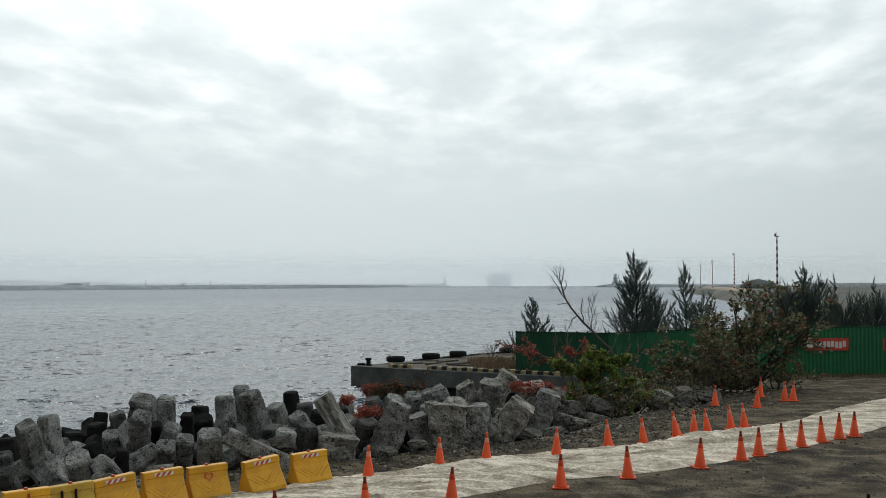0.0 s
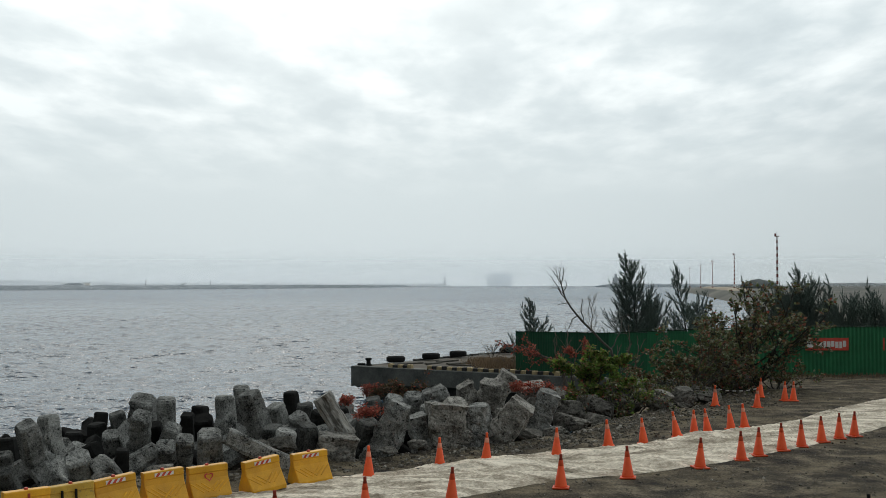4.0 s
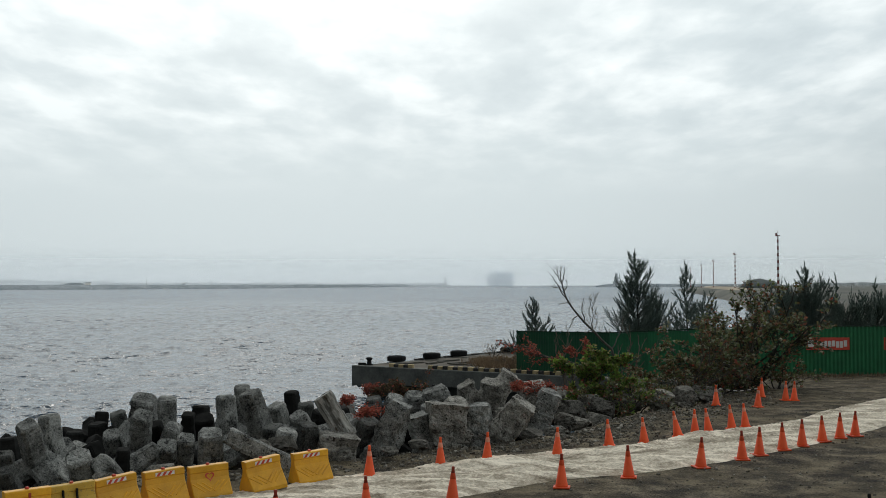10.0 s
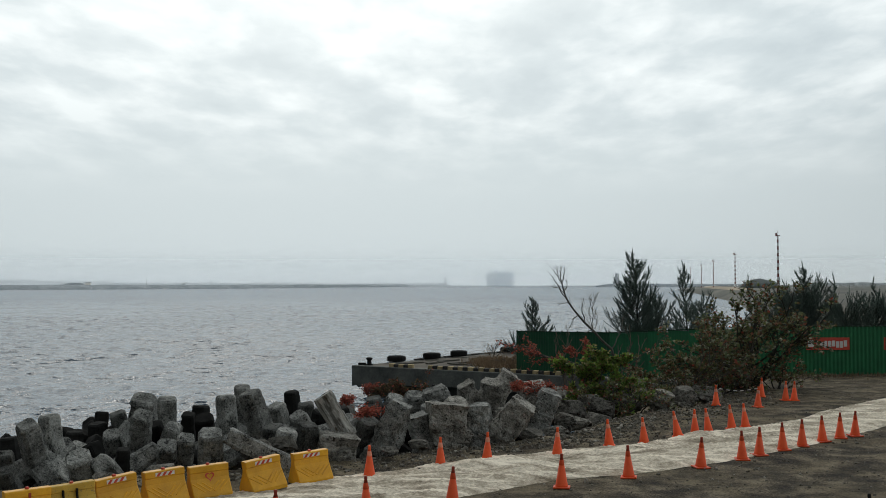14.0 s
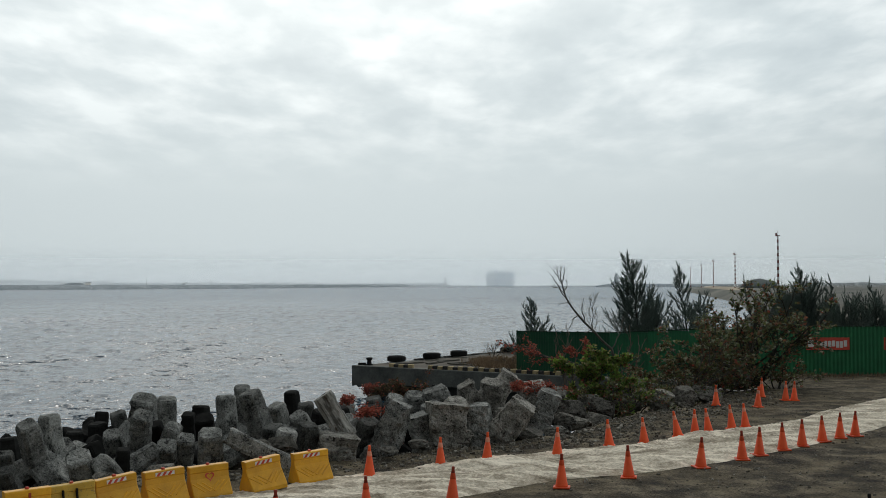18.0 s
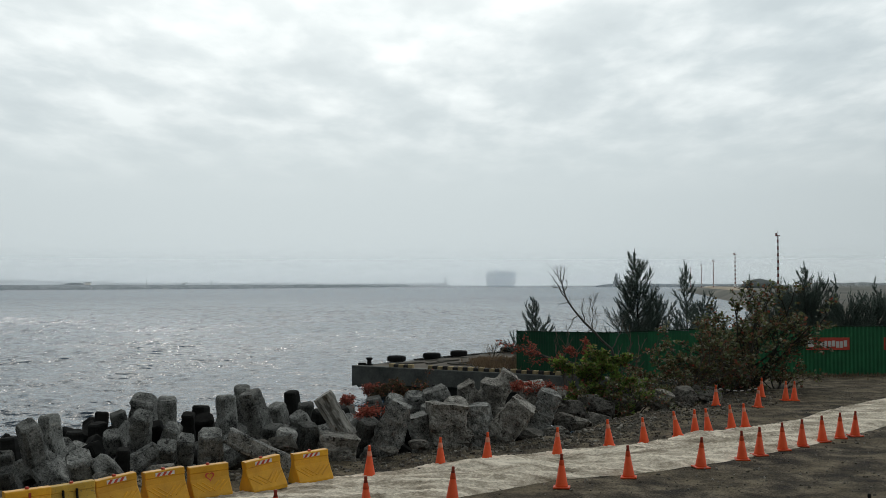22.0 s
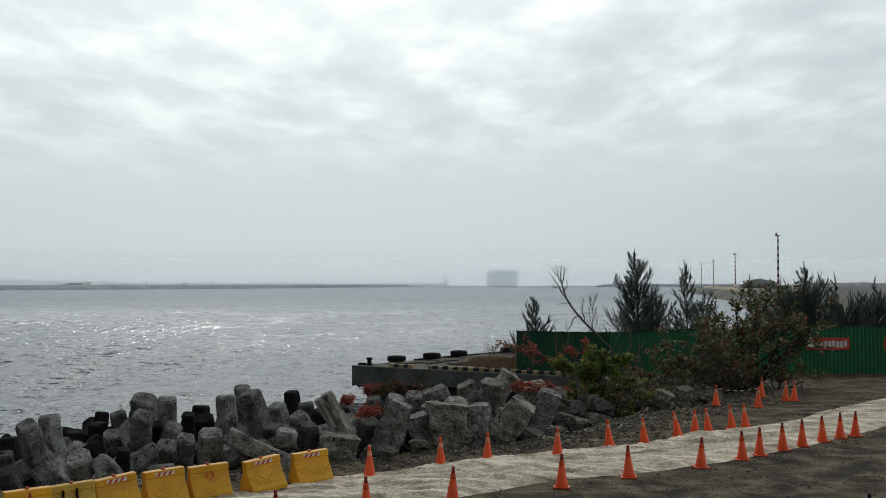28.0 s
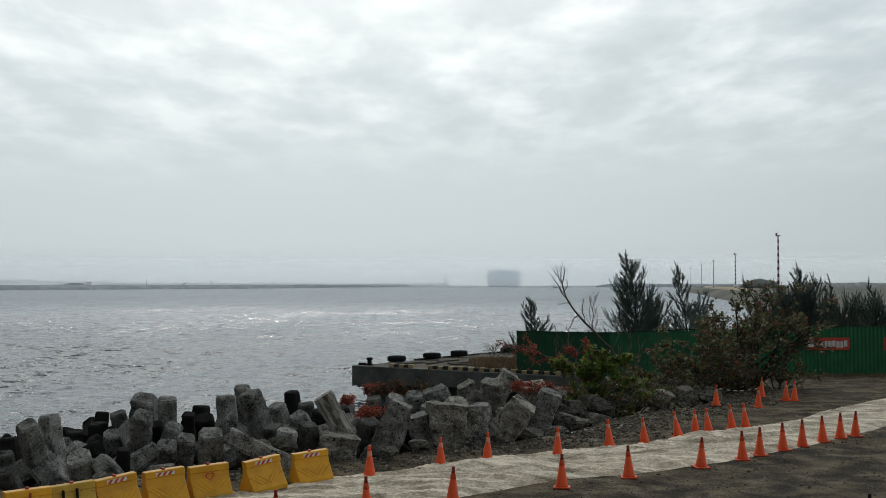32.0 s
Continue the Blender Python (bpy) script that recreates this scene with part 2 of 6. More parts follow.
def cloud_material():
    m = bpy.data.materials.new("overcast")
    m.use_nodes = True
    n, l = m.node_tree.nodes, m.node_tree.links
    n.remove(n["Principled BSDF"])
    tc, geo = n.new("ShaderNodeTexCoord"), n.new("ShaderNodeNewGeometry")
    where, place = tc.outputs["Object"], geo.outputs["Position"]

    def ranged(value, a, b, c=0.0, d=1.0):
        r = n.new("ShaderNodeMapRange")
        l.new(value, r.inputs[0])
        for k, v in enumerate((a, b, c, d)):
            r.inputs[k + 1].default_value = v
        r.interpolation_type = "SMOOTHSTEP"
        return r.outputs[0]

    def vector(op, a, b=None):
        v = n.new("ShaderNodeVectorMath")
        v.operation = op
        l.new(a, v.inputs[0])
        if b is not None:
            v.inputs[1].default_value = b
        return v

    # rolls of stratocumulus with soft pale gaps between them
    mp = n.new("ShaderNodeMapping")
    l.new(where, mp.inputs[0])
    mp.inputs["Scale"].default_value = (1.15, 0.64, 0)
    mp.inputs["Rotation"].default_value = (0, 0, radians(-3))
    big = noise_of(n, l, mp.outputs[0], 0.0017, 2, 0.5, 0.0)
    puffs = noise_of(n, l, mp.outputs[0], 0.0058, 5, 0.46, 0.15)
    shreds = noise_of(n, l, mp.outputs[0], 0.021, 4, 0.55, 0.4)
    both = maths(n, l, "ADD", maths(n, l, "MULTIPLY", big, 0.24), maths(n, l, "ADD", maths(n, l, "MULTIPLY", puffs, 0.64), maths(n, l, "MULTIPLY", shreds, 0.12)))
    col = ramp(n, l, both, CLOUD_STOPS)
    far = vector("LENGTH", place).outputs["Value"]
    col = mixed(n, l, ranged(far, 1800, 3300), col, HAZE)
    col = mixed(n, l, ranged(far, 4100, 4600), col, HORIZON)
    # the veiled sun brightens nearby cloud; unseen cloud behind is dimmed, darkening camera-facing sides
    way = vector("NORMALIZE", place).outputs[0]
    near_sun = maths(n, l, "MAXIMUM", vector("DOT_PRODUCT", way, tuple(sun_from)).outputs["Value"], 0.0)
    glow = maths(n, l, "MULTIPLY", maths(n, l, "POWER", near_sun, 22.0), GLOW)
    sep = n.new("ShaderNodeSeparateXYZ")
    l.new(where, sep.inputs[0])
    frontward = maths(n, l, "ADD", sep.outputs[0], sep.outputs[1])
    aside = ranged(near_sun, 0.66, 0.82, 0.86, 1.02)
    strength = maths(n, l, "MULTIPLY", ranged(frontward, -620, 620, CLOUD_BACK, CLOUD_POWER), aside)
    em = n.new("ShaderNodeEmission")
    l.new(col, em.inputs[0])
    l.new(strength, em.inputs[1])
    veil, both_em = n.new("ShaderNodeEmission"), n.new("ShaderNodeAddShader")
    veil.inputs[0].default_value = (1.0, 0.955, 0.87, 1)
    l.new(glow, veil.inputs[1])
    l.new(em.outputs[0], both_em.inputs[0])
    l.new(veil.outputs[0], both_em.inputs[1])
    # one thin gap in the cover lets a patch of sunlight down on the sea
    off = n.new("ShaderNodeMapping")
    l.new(where, off.inputs[0])
    off.inputs["Location"].default_value = (GAP[0] * -1 / GAP[2], GAP[1] * -1 / GAP[3], 0)
    off.inputs["Scale"].default_value = (1 / GAP[2], 1 / GAP[3], 0)
    gap = vector("LENGTH", off.outputs[0]).outputs["Value"]
    tr = n.new("ShaderNodeBsdfTransparent")
    mx = n.new("ShaderNodeMixShader")
    l.new(ranged(gap, 0.5, 1.3, 0.12, 0.975), mx.inputs[0])
    l.new(tr.outputs[0], mx.inputs[1])
    l.new(both_em.outputs[0], mx.inputs[2])
    l.new(mx.outputs[0], n["Material Output"].inputs[0])
    m.cycles.emission_sampling = "NONE"
    return m


def mist_material(thick):
    m = bpy.data.materials.new("sea mist")
    m.use_nodes = True
    n, l = m.node_tree.nodes, m.node_tree.links
    n.remove(n["Principled BSDF"])
    tc, sep = n.new("ShaderNodeTexCoord"), n.new("ShaderNodeSeparateXYZ")
    l.new(tc.outputs["Object"], sep.inputs[0])
    up = n.new("ShaderNodeMapRange")
    l.new(sep.outputs[2], up.inputs[0])
    up.inputs[1].default_value, up.inputs[2].default_value = 8, 110
    up.inputs[3].default_value, up.inputs[4].default_value = thick, 0.0
    up.interpolation_type = "SMOOTHSTEP"
    foot = n.new("ShaderNodeMapRange")
    l.new(sep.outputs[2], foot.inputs[0])
    foot.inputs[1].default_value, foot.inputs[2].default_value = -1.8, 0.8
    foot.interpolation_type = "SMOOTHSTEP"
    dense = maths(n, l, "MULTIPLY", up.outputs[0], foot.outputs[0])
    d, t = n.new("ShaderNodeBsdfDiffuse"), n.new("ShaderNodeBsdfTranslucent")
    d.inputs[0].default_value, t.inputs[0].default_value = (0.30, 0.305, 0.31, 1), (0.96, 0.98, 1.0, 1)
    half, tr, mx = n.new("ShaderNodeAddShader"), n.new("ShaderNodeBsdfTransparent"), n.new("ShaderNodeMixShader")
    l.new(d.outputs[0], half.inputs[0])
    l.new(t.outputs[0], half.inputs[1])
    l.new(dense, mx.inputs[0])
    l.new(tr.outputs[0], mx.inputs[1])
    l.new(half.outputs[0], mx.inputs[2])
    l.new(mx.outputs[0], n["Material Output"].inputs[0])
    return m


def strip_material():
    m, n, l, b = nodes_of("dirty white geotextile")
    tc = n.new("ShaderNodeTexCoord")
    where = tc.outputs["Object"]
    mp = n.new("ShaderNodeMapping")
    l.new(where, mp.inputs[0])
    mp.inputs["Rotation"].default_value = (0, 0, radians(-16))
    mp.inputs["Scale"].default_value = (0.9, 2.4, 1)
    big, fine = noise_of(n, l, mp.outputs[0], 0.8, 6, 0.65, 0.8), noise_of(n, l, where, 14, 6, 0.7)
    both = maths(n, l, "ADD", maths(n, l, "MULTIPLY", big, 0.7), maths(n, l, "MULTIPLY", fine, 0.3))
    l.new(ramp(n, l, both, [(0.38, (0.17, 0.138, 0.095)), (0.48, (0.43, 0.37, 0.285)), (0.575, (0.80, 0.72, 0.59))]), b.inputs["Base Color"])
    b.inputs["Roughness"].default_value, b.inputs["Specular IOR Level"].default_value = 0.9, 0.25
    bp = n.new("ShaderNodeBump")
    bp.inputs["Strength"].default_value, bp.inputs["Distance"].default_value = 0.8, 0.05
    l.new(both, bp.inputs["Height"])
    l.new(bp.outputs[0], b.inputs["Normal"])
    return m


# ---- mesh helpers ----
def mesh_of(name, verts, faces, material, smooth=False):
    me = bpy.data.meshes.new(name)
    me.from_pydata([tuple(v) for v in verts], [], [tuple(f) for f in faces])
    me.materials.append(material)
    if smooth:
        me.polygons.foreach_set("use_smooth", [True] * len(me.polygons))
    me.update()
    return me


def part(name, bm, material, parent=None, label="", smooth=False):
    """Links a bmesh (or a finished mesh) as one object under a thing."""
    if isinstance(bm, bmesh.types.BMesh):
        me = bpy.data.meshes.new(name)
        bm.to_mesh(me)
        bm.free()
        me.materials.append(material)
        if smooth:
            me.polygons.foreach_set("use_smooth", [True] * len(me.polygons))
    else:
        me = bm
    ob = new(name, me)
    ob.parent = parent
    return tagged(ob, label)


def box(bm, cx, cy, cz, sx, sy, sz, turn=None, bevel=0.0):
    m = Matrix.Translation((cx, cy, cz)) @ (turn or Matrix()) @ Matrix.Diagonal((sx, sy, sz, 1))
    made = bmesh.ops.create_cube(bm, size=1, matrix=m)["verts"]
    if bevel:
        edges = list({e for v in made for e in v.link_edges})
        bmesh.ops.bevel(bm, geom=edges, offset=bevel, segments=1, affect="EDGES")
    return bm


def lathe(bm, rings, sides=16, close=True, at=(0, 0, 0)):
    """Rings of (radius, height), turned round the z axis."""
    loops = []
    for r, z in rings:
        ring = []
        for i in range(sides):
            a = 2 * math.pi * i / sides
            ring.append(bm.verts.new((at[0] + r * math.cos(a), at[1] + r * math.sin(a), at[2] + z)))
        loops.append(ring)
    for a, b in zip(loops, loops[1:]):
        for i in range(sides):
            j = (i + 1) % sides
            bm.faces.new((a[i], a[j], b[j], b[i]))
    if close:
        bm.faces.new(loops[0][::-1])
        bm.faces.new(loops[-1])
    return bm


def tube(verts, faces, points, radii, sides=6):
    """Adds a tapered tube along points to the lists of verts and faces."""
    base = len(verts)
    for k, (p, r) in enumerate(zip(points, radii)):
        p = Vector(p)
        d = (Vector(points[min(k + 1, len(points) - 1)]) - Vector(points[max(k - 1, 0)])).normalized()
        s = d.orthogonal().normalized()
        t = d.cross(s)
        for i in range(sides):
            a = 2 * math.pi * i / sides
            verts.append(p + (s * math.cos(a) + t * math.sin(a)) * r)
    for k in range(len(points) - 1):
        for i in range(sides):
            j = (i + 1) % sides
            faces.append((base + k * sides + i, base + k * sides + j, base + (k + 1) * sides + j, base + (k + 1) * sides + i))
    faces.append(tuple(base + i for i in range(sides))[::-1])
    faces.append(tuple(base + (len(points) - 1) * sides + i for i in range(sides)))


def smooth_step(a, b, v):
    t = np.clip((v - a) / (b - a), 0, 1)
    return t * t * (3 - 2 * t)


# ---- ground, sea and sky ----
SEA = -2.6
SHORE = [(-400, -60), (-60, 2), (-14, 21.6), (-8.8, 24.6), (-2.7, 28.2), (3.7, 32.6), (6.2, 37.5), (9.7, 40.6), (12.4, 46.6), (13, 54),
         (15, 66), (44, 100), (60, 190), (80, 255), (114, 388), (162, 638), (198, 833), (236, 1033), (266, 1202), (600, 2300), (1700, 5200)]


def shore_distance(x, y):
    """Metres from the shore line, positive on land."""
    best, side = np.full(x.shape, 1e9), np.zeros(x.shape)
    for (ax, ay), (bx, by) in zip(SHORE, SHORE[1:]):
        dx, dy = bx - ax, by - ay
        t = np.clip(((x - ax) * dx + (y - ay) * dy) / (dx * dx + dy * dy), 0, 1)
        px, py = ax + t * dx, ay + t * dy
        d = np.hypot(x - px, y - py)
        cross = dx * (y - ay) - dy * (x - ax)
        closer = d < best - 1e-6
        side = np.where(closer, np.where(cross < 0, 1.0, -1.0), side)
        best = np.minimum(best, d)
    return best * side


def wavy(x, y, seed=0.0):
    return (np.sin(x * 0.61 + seed) * np.cos(y * 0.47 + 1.3 * seed) + 0.6 * np.sin(x * 1.37 + y * 0.9 + seed)
            + 0.4 * np.cos(x * 2.3 - y * 2.9 + 2 * seed) + 0.25 * np.sin(x * 5.1 + y * 4.3)) / 2.25


def land_height(x, y):
    d = shore_distance(x, y)
    z = 0.035 * wavy(x, y) - 0.75 * smooth_step(53, 66, y + 0.9 * np.minimum(x - 14, 0) * 0.6)
    z = z + 1.75 * smooth_step(120, 200, y) + 0.35 * smooth_step(150, 400, y) * wavy(x * 0.05, y * 0.02, 2.0)
    z = z + 0.10 * smooth_step(2.5, 0.0, d) * wavy(x * 2.2, y * 2.2, 4.0)
    return np.where(d > 0, z, np.maximum(z + d * 0.42, -6.0))


def grid_mesh(name, xs, ys, height, material):
    gx, gy = np.meshgrid(xs, ys)
    gz = height(gx, gy)
    verts = np.stack([gx.ravel(), gy.ravel(), gz.ravel()], 1)
    nx, ny = len(xs), len(ys)
    i, j = np.meshgrid(np.arange(nx - 1), np.arange(ny - 1))
    a = (j * nx + i).ravel()
    faces = np.stack([a, a + 1, a + nx + 1, a + nx], 1)
    me = bpy.data.meshes.new(name)
    me.from_pydata(verts.tolist(), [], faces.tolist())
    me.materials.append(material)
    me.polygons.foreach_set("use_smooth", [True] * len(me.polygons))
    return me


def steps(*runs):
    out = []
    for a, b, k in runs:
        out += list(np.linspace(a, b, k, endpoint=False))
    return np.array(out + [runs[-1][1]])


ground = tagged(new("ground", grid_mesh("ground", steps((-5200, -400, 14), (-400, -30, 24), (-30, 32, 250), (32, 400, 60), (400, 5200, 40)),
                    steps((-300, 8, 20), (8, 62, 220), (62, 220, 50), (220, 900, 50), (900, 5200, 40)), land_height, ground_material())),
                "bare brown dirt and gravel shore sloping into the sea", "ground", kind="structure")


def sea_mesh():
    """A round sheet of short-crested wind waves, finer where the harbour is near and in front."""
    turns = np.radians(steps((-180, -30, 24), (-30, 30, 620), (30, 180, 24)))
    reach = np.concatenate([np.linspace(1, 60, 12, endpoint=False), np.geomspace(60, 800, 900, endpoint=False), np.geomspace(800, 6200, 40)])
    gt, gr = np.meshgrid(turns, reach)
    x, y = gr * np.sin(gt), gr * np.cos(gt)
    z, r = np.zeros(x.shape), np.random.RandomState(3)
    for k in range(46):
        long = 0.55 * 8.0 ** (k / 45)
        way = radians(12) + r.normal(0, 0.55)
        f = 2 * math.pi / long
        z += 0.0046 * long ** 0.5 * np.cos(f * (x * math.sin(way) + y * math.cos(way)) + r.uniform(0, 6.28))
    z = z + 0.3 * np.maximum(z, 0) ** 2 / 0.06
    patch = 1 + 0.35 * np.sin(x * 0.031 + 1.1 * np.sin(y * 0.017)) * np.cos(y * 0.011 + 0.6)
    z = z * patch * (1 - smooth_step(500, 1300, gr)) * smooth_step(20, 50, gr)
    na, nr = len(turns), len(reach)
    i, j = np.meshgrid(np.arange(na - 1), np.arange(nr - 1))
    c = (j * na + i).ravel()
    me = bpy.data.meshes.new("water")
    me.from_pydata(np.stack([x.ravel(), y.ravel(), z.ravel()], 1).tolist(), [], np.stack([c, c + na, c + na + 1, c + 1], 1).tolist())
    me.materials.append(water_material())
    me.polygons.foreach_set("use_smooth", [True] * len(me.polygons))
    return me


sea = tagged(new("water", sea_mesh()),
             "choppy grey harbour water under an overcast sky", "sea", kind="structure")
sea.location.z = SEA


def dome_mesh():
    verts, faces, rings, sides = [(0, 0, 470)], [], 24, 64
    for k in range(1, rings + 1):
        r = 4700 * k / rings
        for i in range(sides):
            a = 2 * math.pi * i / sides
            verts.append((r * math.cos(a), r * math.sin(a), 480 * (1 - (r / 4700) ** 2) - 10))
    for i in range(sides):
        faces.append((0, 1 + i, 1 + (i + 1) % sides))
    for k in range(rings - 1):
        for i in range(sides):
            a, b = 1 + k * sides + i, 1 + k * sides + (i + 1) % sides
            faces.append((a, a + sides, b + sides, b))
    return mesh_of("clouds", verts, faces, cloud_material(), True)


clouds = tagged(new("cloud_backdrop", dome_mesh()), "pale grey overcast sky with brighter breaks between clouds", "sky", kind="structure")


def mist_bank(r, thick):
    verts, faces = [], []
    for i in range(49):
        a = radians(20 + 140 * i / 48)
        for z in (-2.7, 15, 45, 80, 115):
            verts.append((r * math.cos(a), r * math.sin(a), z))
    for i in range(48):
        for k in range(4):
            a = i * 5 + k
            faces.append((a, a + 5, a + 6, a + 1))
    tagged(new("mist_backdrop", mesh_of("mist", verts, faces, mist_material(thick), True)), "thin pale sea mist", "mist", kind="structure")


for r, thick in ((1000, 0.06), (2300, 0.20), (2870, 0.56), (3760, 0.48)):
    mist_bank(r, thick)


# ---- path of white sheeting ----
def path_strip():
    far_side = [(-9.6, 19.6), (-5.2, 23.2), (-2.4, 25.7), (0.2, 27.7), (3.1, 29.6), (5.7, 31.1), (7.7, 33.1), (9.7, 34.5), (11.4, 36.0), (13.0, 38.1), (14.8, 40.3), (17.4, 43.3), (23.0, 50.0)]
    near_side = [(-6.4, 16.4), (-2.2, 20.6), (0.4, 23.3), (1.6, 24.4), (2.8, 25.3), (4.5, 26.1), (6.4, 27.3), (7.6, 28.4), (9.5, 30.0), (12.0, 32.6), (14.0, 34.8), (17.0, 38.2), (24.0, 46.0)]

    def along(pts, t):
        k = min(int(t), len(pts) - 2)
        f = t - k
        return Vector(pts[k]).lerp(Vector(pts[k + 1]), f)

    verts, faces, cols, rows = [], [], 420, 36
    for i in range(cols + 1):
        t = 12 * i / cols
        a, b = along(near_side, t), along(far_side, t)
        for j in range(rows + 1):
            f = j / rows
            edge = min(f, 1 - f)
            p = a.lerp(b, f + (0.018 * noise.noise((t * 4, f * 3, 5)) + 0.004 * noise.noise((t * 17, 0, f * 8))) * (1 if edge < 0.15 else 0.4))
            fold = noise.noise((p.x * 0.35 + p.y * 0.9, p.y * 0.25 - p.x * 0.2, 2.0))
            z = 0.03 + min(1, edge * 9) * (0.065 * max(0, 1 - abs(fold) * 5) + 0.05 * max(0, 1 - abs(noise.noise((p.x * 0.35, p.y * 2.1 - p.x * 0.35, 6.0))) * 3.5)) + 0.02 * noise.noise((p.x * 2.2, p.y * 2.2, 8)) + float(0.035 * wavy(np.array(p.x), np.array(p.y)))
            z += min(1, edge * 9) * 0.045 * max(0, 1 - abs(noise.noise((p.x * 0.55, p.y * 3.0 - p.x * 0.8, 9.0))) * 3)
            z -= 0.028 * max(0, 1 - edge * 30)
            verts.append((p.x, p.y, z))
    for i in range(cols):
        for j in range(rows):
            a = i * (rows + 1) + j
            faces.append((a, a + rows + 1, a + rows + 2, a + 1))
    return tagged(new("pavement_sheet", mesh_of("sheet", verts, faces, strip_material(), True)), "dirty white wrinkled sheeting laid as a path over dirt", "path", kind="structure")


path_strip()


# ---- traffic cones ----
def traffic_cone(dark_top, tip=None):
    thing = new("traffic_cone")
    bm = bmesh.new()
    w = 0.37 if dark_top else 0.33
    box(bm, 0, 0, 0.02, w, w, 0.04, bevel=0.012)
    part("base", bm, CONE_DULL if dark_top else CONE_RED, thing, "dirty dull red base" if dark_top else "")
    bm = bmesh.new()
    lathe(bm, [(0.142, 0.038), (0.145, 0.055), (0.135, 0.075), (0.060, 0.50)], 20)
    part("body", bm, CONE_RED, thing, smooth=True)
    bm = bmesh.new()
    lathe(bm, [(0.0615, 0.50), (0.063, 0.505), (0.045, 0.615), (0.042, 0.62)], 20)
    part("reflective_collar", bm, CONE_DULL if dark_top else CONE_PALE, thing, "scuffed red band" if dark_top else "faded pale band", smooth=True)
    bm = bmesh.new()
    lathe(bm, [(0.042, 0.62), (0.031, 0.68), (0.033, 0.69), (0.034, 0.735), (0.025, 0.75)], 14)
    part("tip", bm, tip or (TIP if dark_top else CONE_RED), thing, "dirty dark knob" if dark_top else "", smooth=True)
    return thing


NEAR_ROW = [(-3.01, 19.93), (-1.49, 21.51), (0.19, 22.63), (2.61, 24.27), (4.3, 25.54), (6.3, 26.94), (7.68, 28.29), (8.31, 28.96),
            (9.18, 29.78), (9.95, 30.53), (10.83, 31.44), (11.58, 32.13), (12.18, 32.56)]
FAR_ROW = [(-1.71, 25.63), (-0.06, 27.04), (1.11, 27.76), (2.98, 28.73), (4.59, 30.4), (5.65, 30.91), (6.86, 32.13), (7.45, 32.56),
           (7.93, 32.85), (8.94, 34.07), (9.45, 34.39)]
BACK_ROW = [(9.98, 40.24), (11.45, 40.02), (12.61, 43.6), (13.18, 42.34), (13.51, 42.34)]
rng = random.Random(4)
for spots, dark, words in ((NEAR_ROW, True, "orange traffic cone with dull base and dark tip beside white path"),
                           (FAR_ROW, False, "orange traffic cone with pale band on gravel beside path"),
                           (BACK_ROW, False, "orange traffic cone with pale band on dirt near shrubs")):
    first = None
    for k, (x, y) in enumerate(spots):
        z = float(land_height(np.array([x]), np.array([y]))[0])
        lean = {4: -4, 5: -3, 6: -11, 7: -2, 8: -9, 9: -4, 10: -4}.get(k, 0) if spots is FAR_ROW else 0
        m = pose(x, y, z + 0.005 + abs(lean) * 0.0025, rng.uniform(-2, 2), lean + rng.uniform(-2, 2), rng.uniform(-20, 20))
        if first is None:
            first = traffic_cone(dark)
            first.matrix_basis = m
            tagged(first, words, "traffic cone", "traffic cones along the path")
        else:
            copy_thing(first, m)

black_tipped = tagged(traffic_cone(True, BLACK), "orange traffic cone with a black tip on bare dirt", "traffic cone", "traffic cones along the path")
black_tipped.matrix_basis = pose(7.62, 19.72, 0.0)


# ---- plastic barriers ----
def barrier(material, plain=False):
    thing = new("plastic_barrier")
    half = [(0.33, 0.0), (0.33, 0.08), (0.32, 0.10), (0.105, 0.42), (0.085, 0.53), (0.085, 0.54), (0.105, 0.555), (0.105, 0.665), (0.09, 0.68)]
    prof = half + [(-y, z) for y, z in half[::-1]]
    bm = bmesh.new()
    ends = []
    for x, inset in ((-0.42, 0.93), (-0.40, 1.0), (0.40, 1.0), (0.42, 0.93)):
        ends.append([bm.verts.new((x, y * inset, z)) for y, z in prof])
    for a, b in zip(ends, ends[1:]):
        for i in range(len(prof)):
            j = (i + 1) % len(prof)
            bm.faces.new((a[i], a[j], b[j], b[i]))
    bm.faces.new(ends[0])
    bm.faces.new(ends[-1][::-1])
    bmesh.ops.recalc_face_normals(bm, faces=bm.faces)
    part("body", bm, material, thing)
    for s in (-1, 1):
        for k in range(3):
            bm = bmesh.new()
            turn = Matrix.Rotation(math.atan2(-0.215, 0.32), 4, "X") @ Matrix.Rotation(radians(-48 if s < 0 else 48), 4, "Y")
            box(bm, s * (0.06 + 0.11 * k), -0.209, 0.26, 0.036, 0.026, 0.34, turn, 0.011)
            part("rib", bm, material, thing)
    if not plain:
        bm = bmesh.new()
        box(bm, 0, -0.1075, 0.61, 0.40, 0.008, 0.075)
        panel = part("reflective_panel", bm, WHITE, thing, "white panel with red slanted stripes")
        for k in range(3):
            bm = bmesh.new()
            box(bm, -0.13 + 0.12 * k, -0.1135, 0.61, 0.06, 0.004, 0.074)
            for v in bm.verts:
                v.co.x += (v.co.z - 0.61) * 0.8
            part("stripe", bm, RED, panel)
    bm = bmesh.new()
    lathe(bm, [(0.038, 0.675), (0.038, 0.705), (0.03, 0.72)], 12)
    part("filler_cap", bm, RED, thing, "red cap")
    return thing


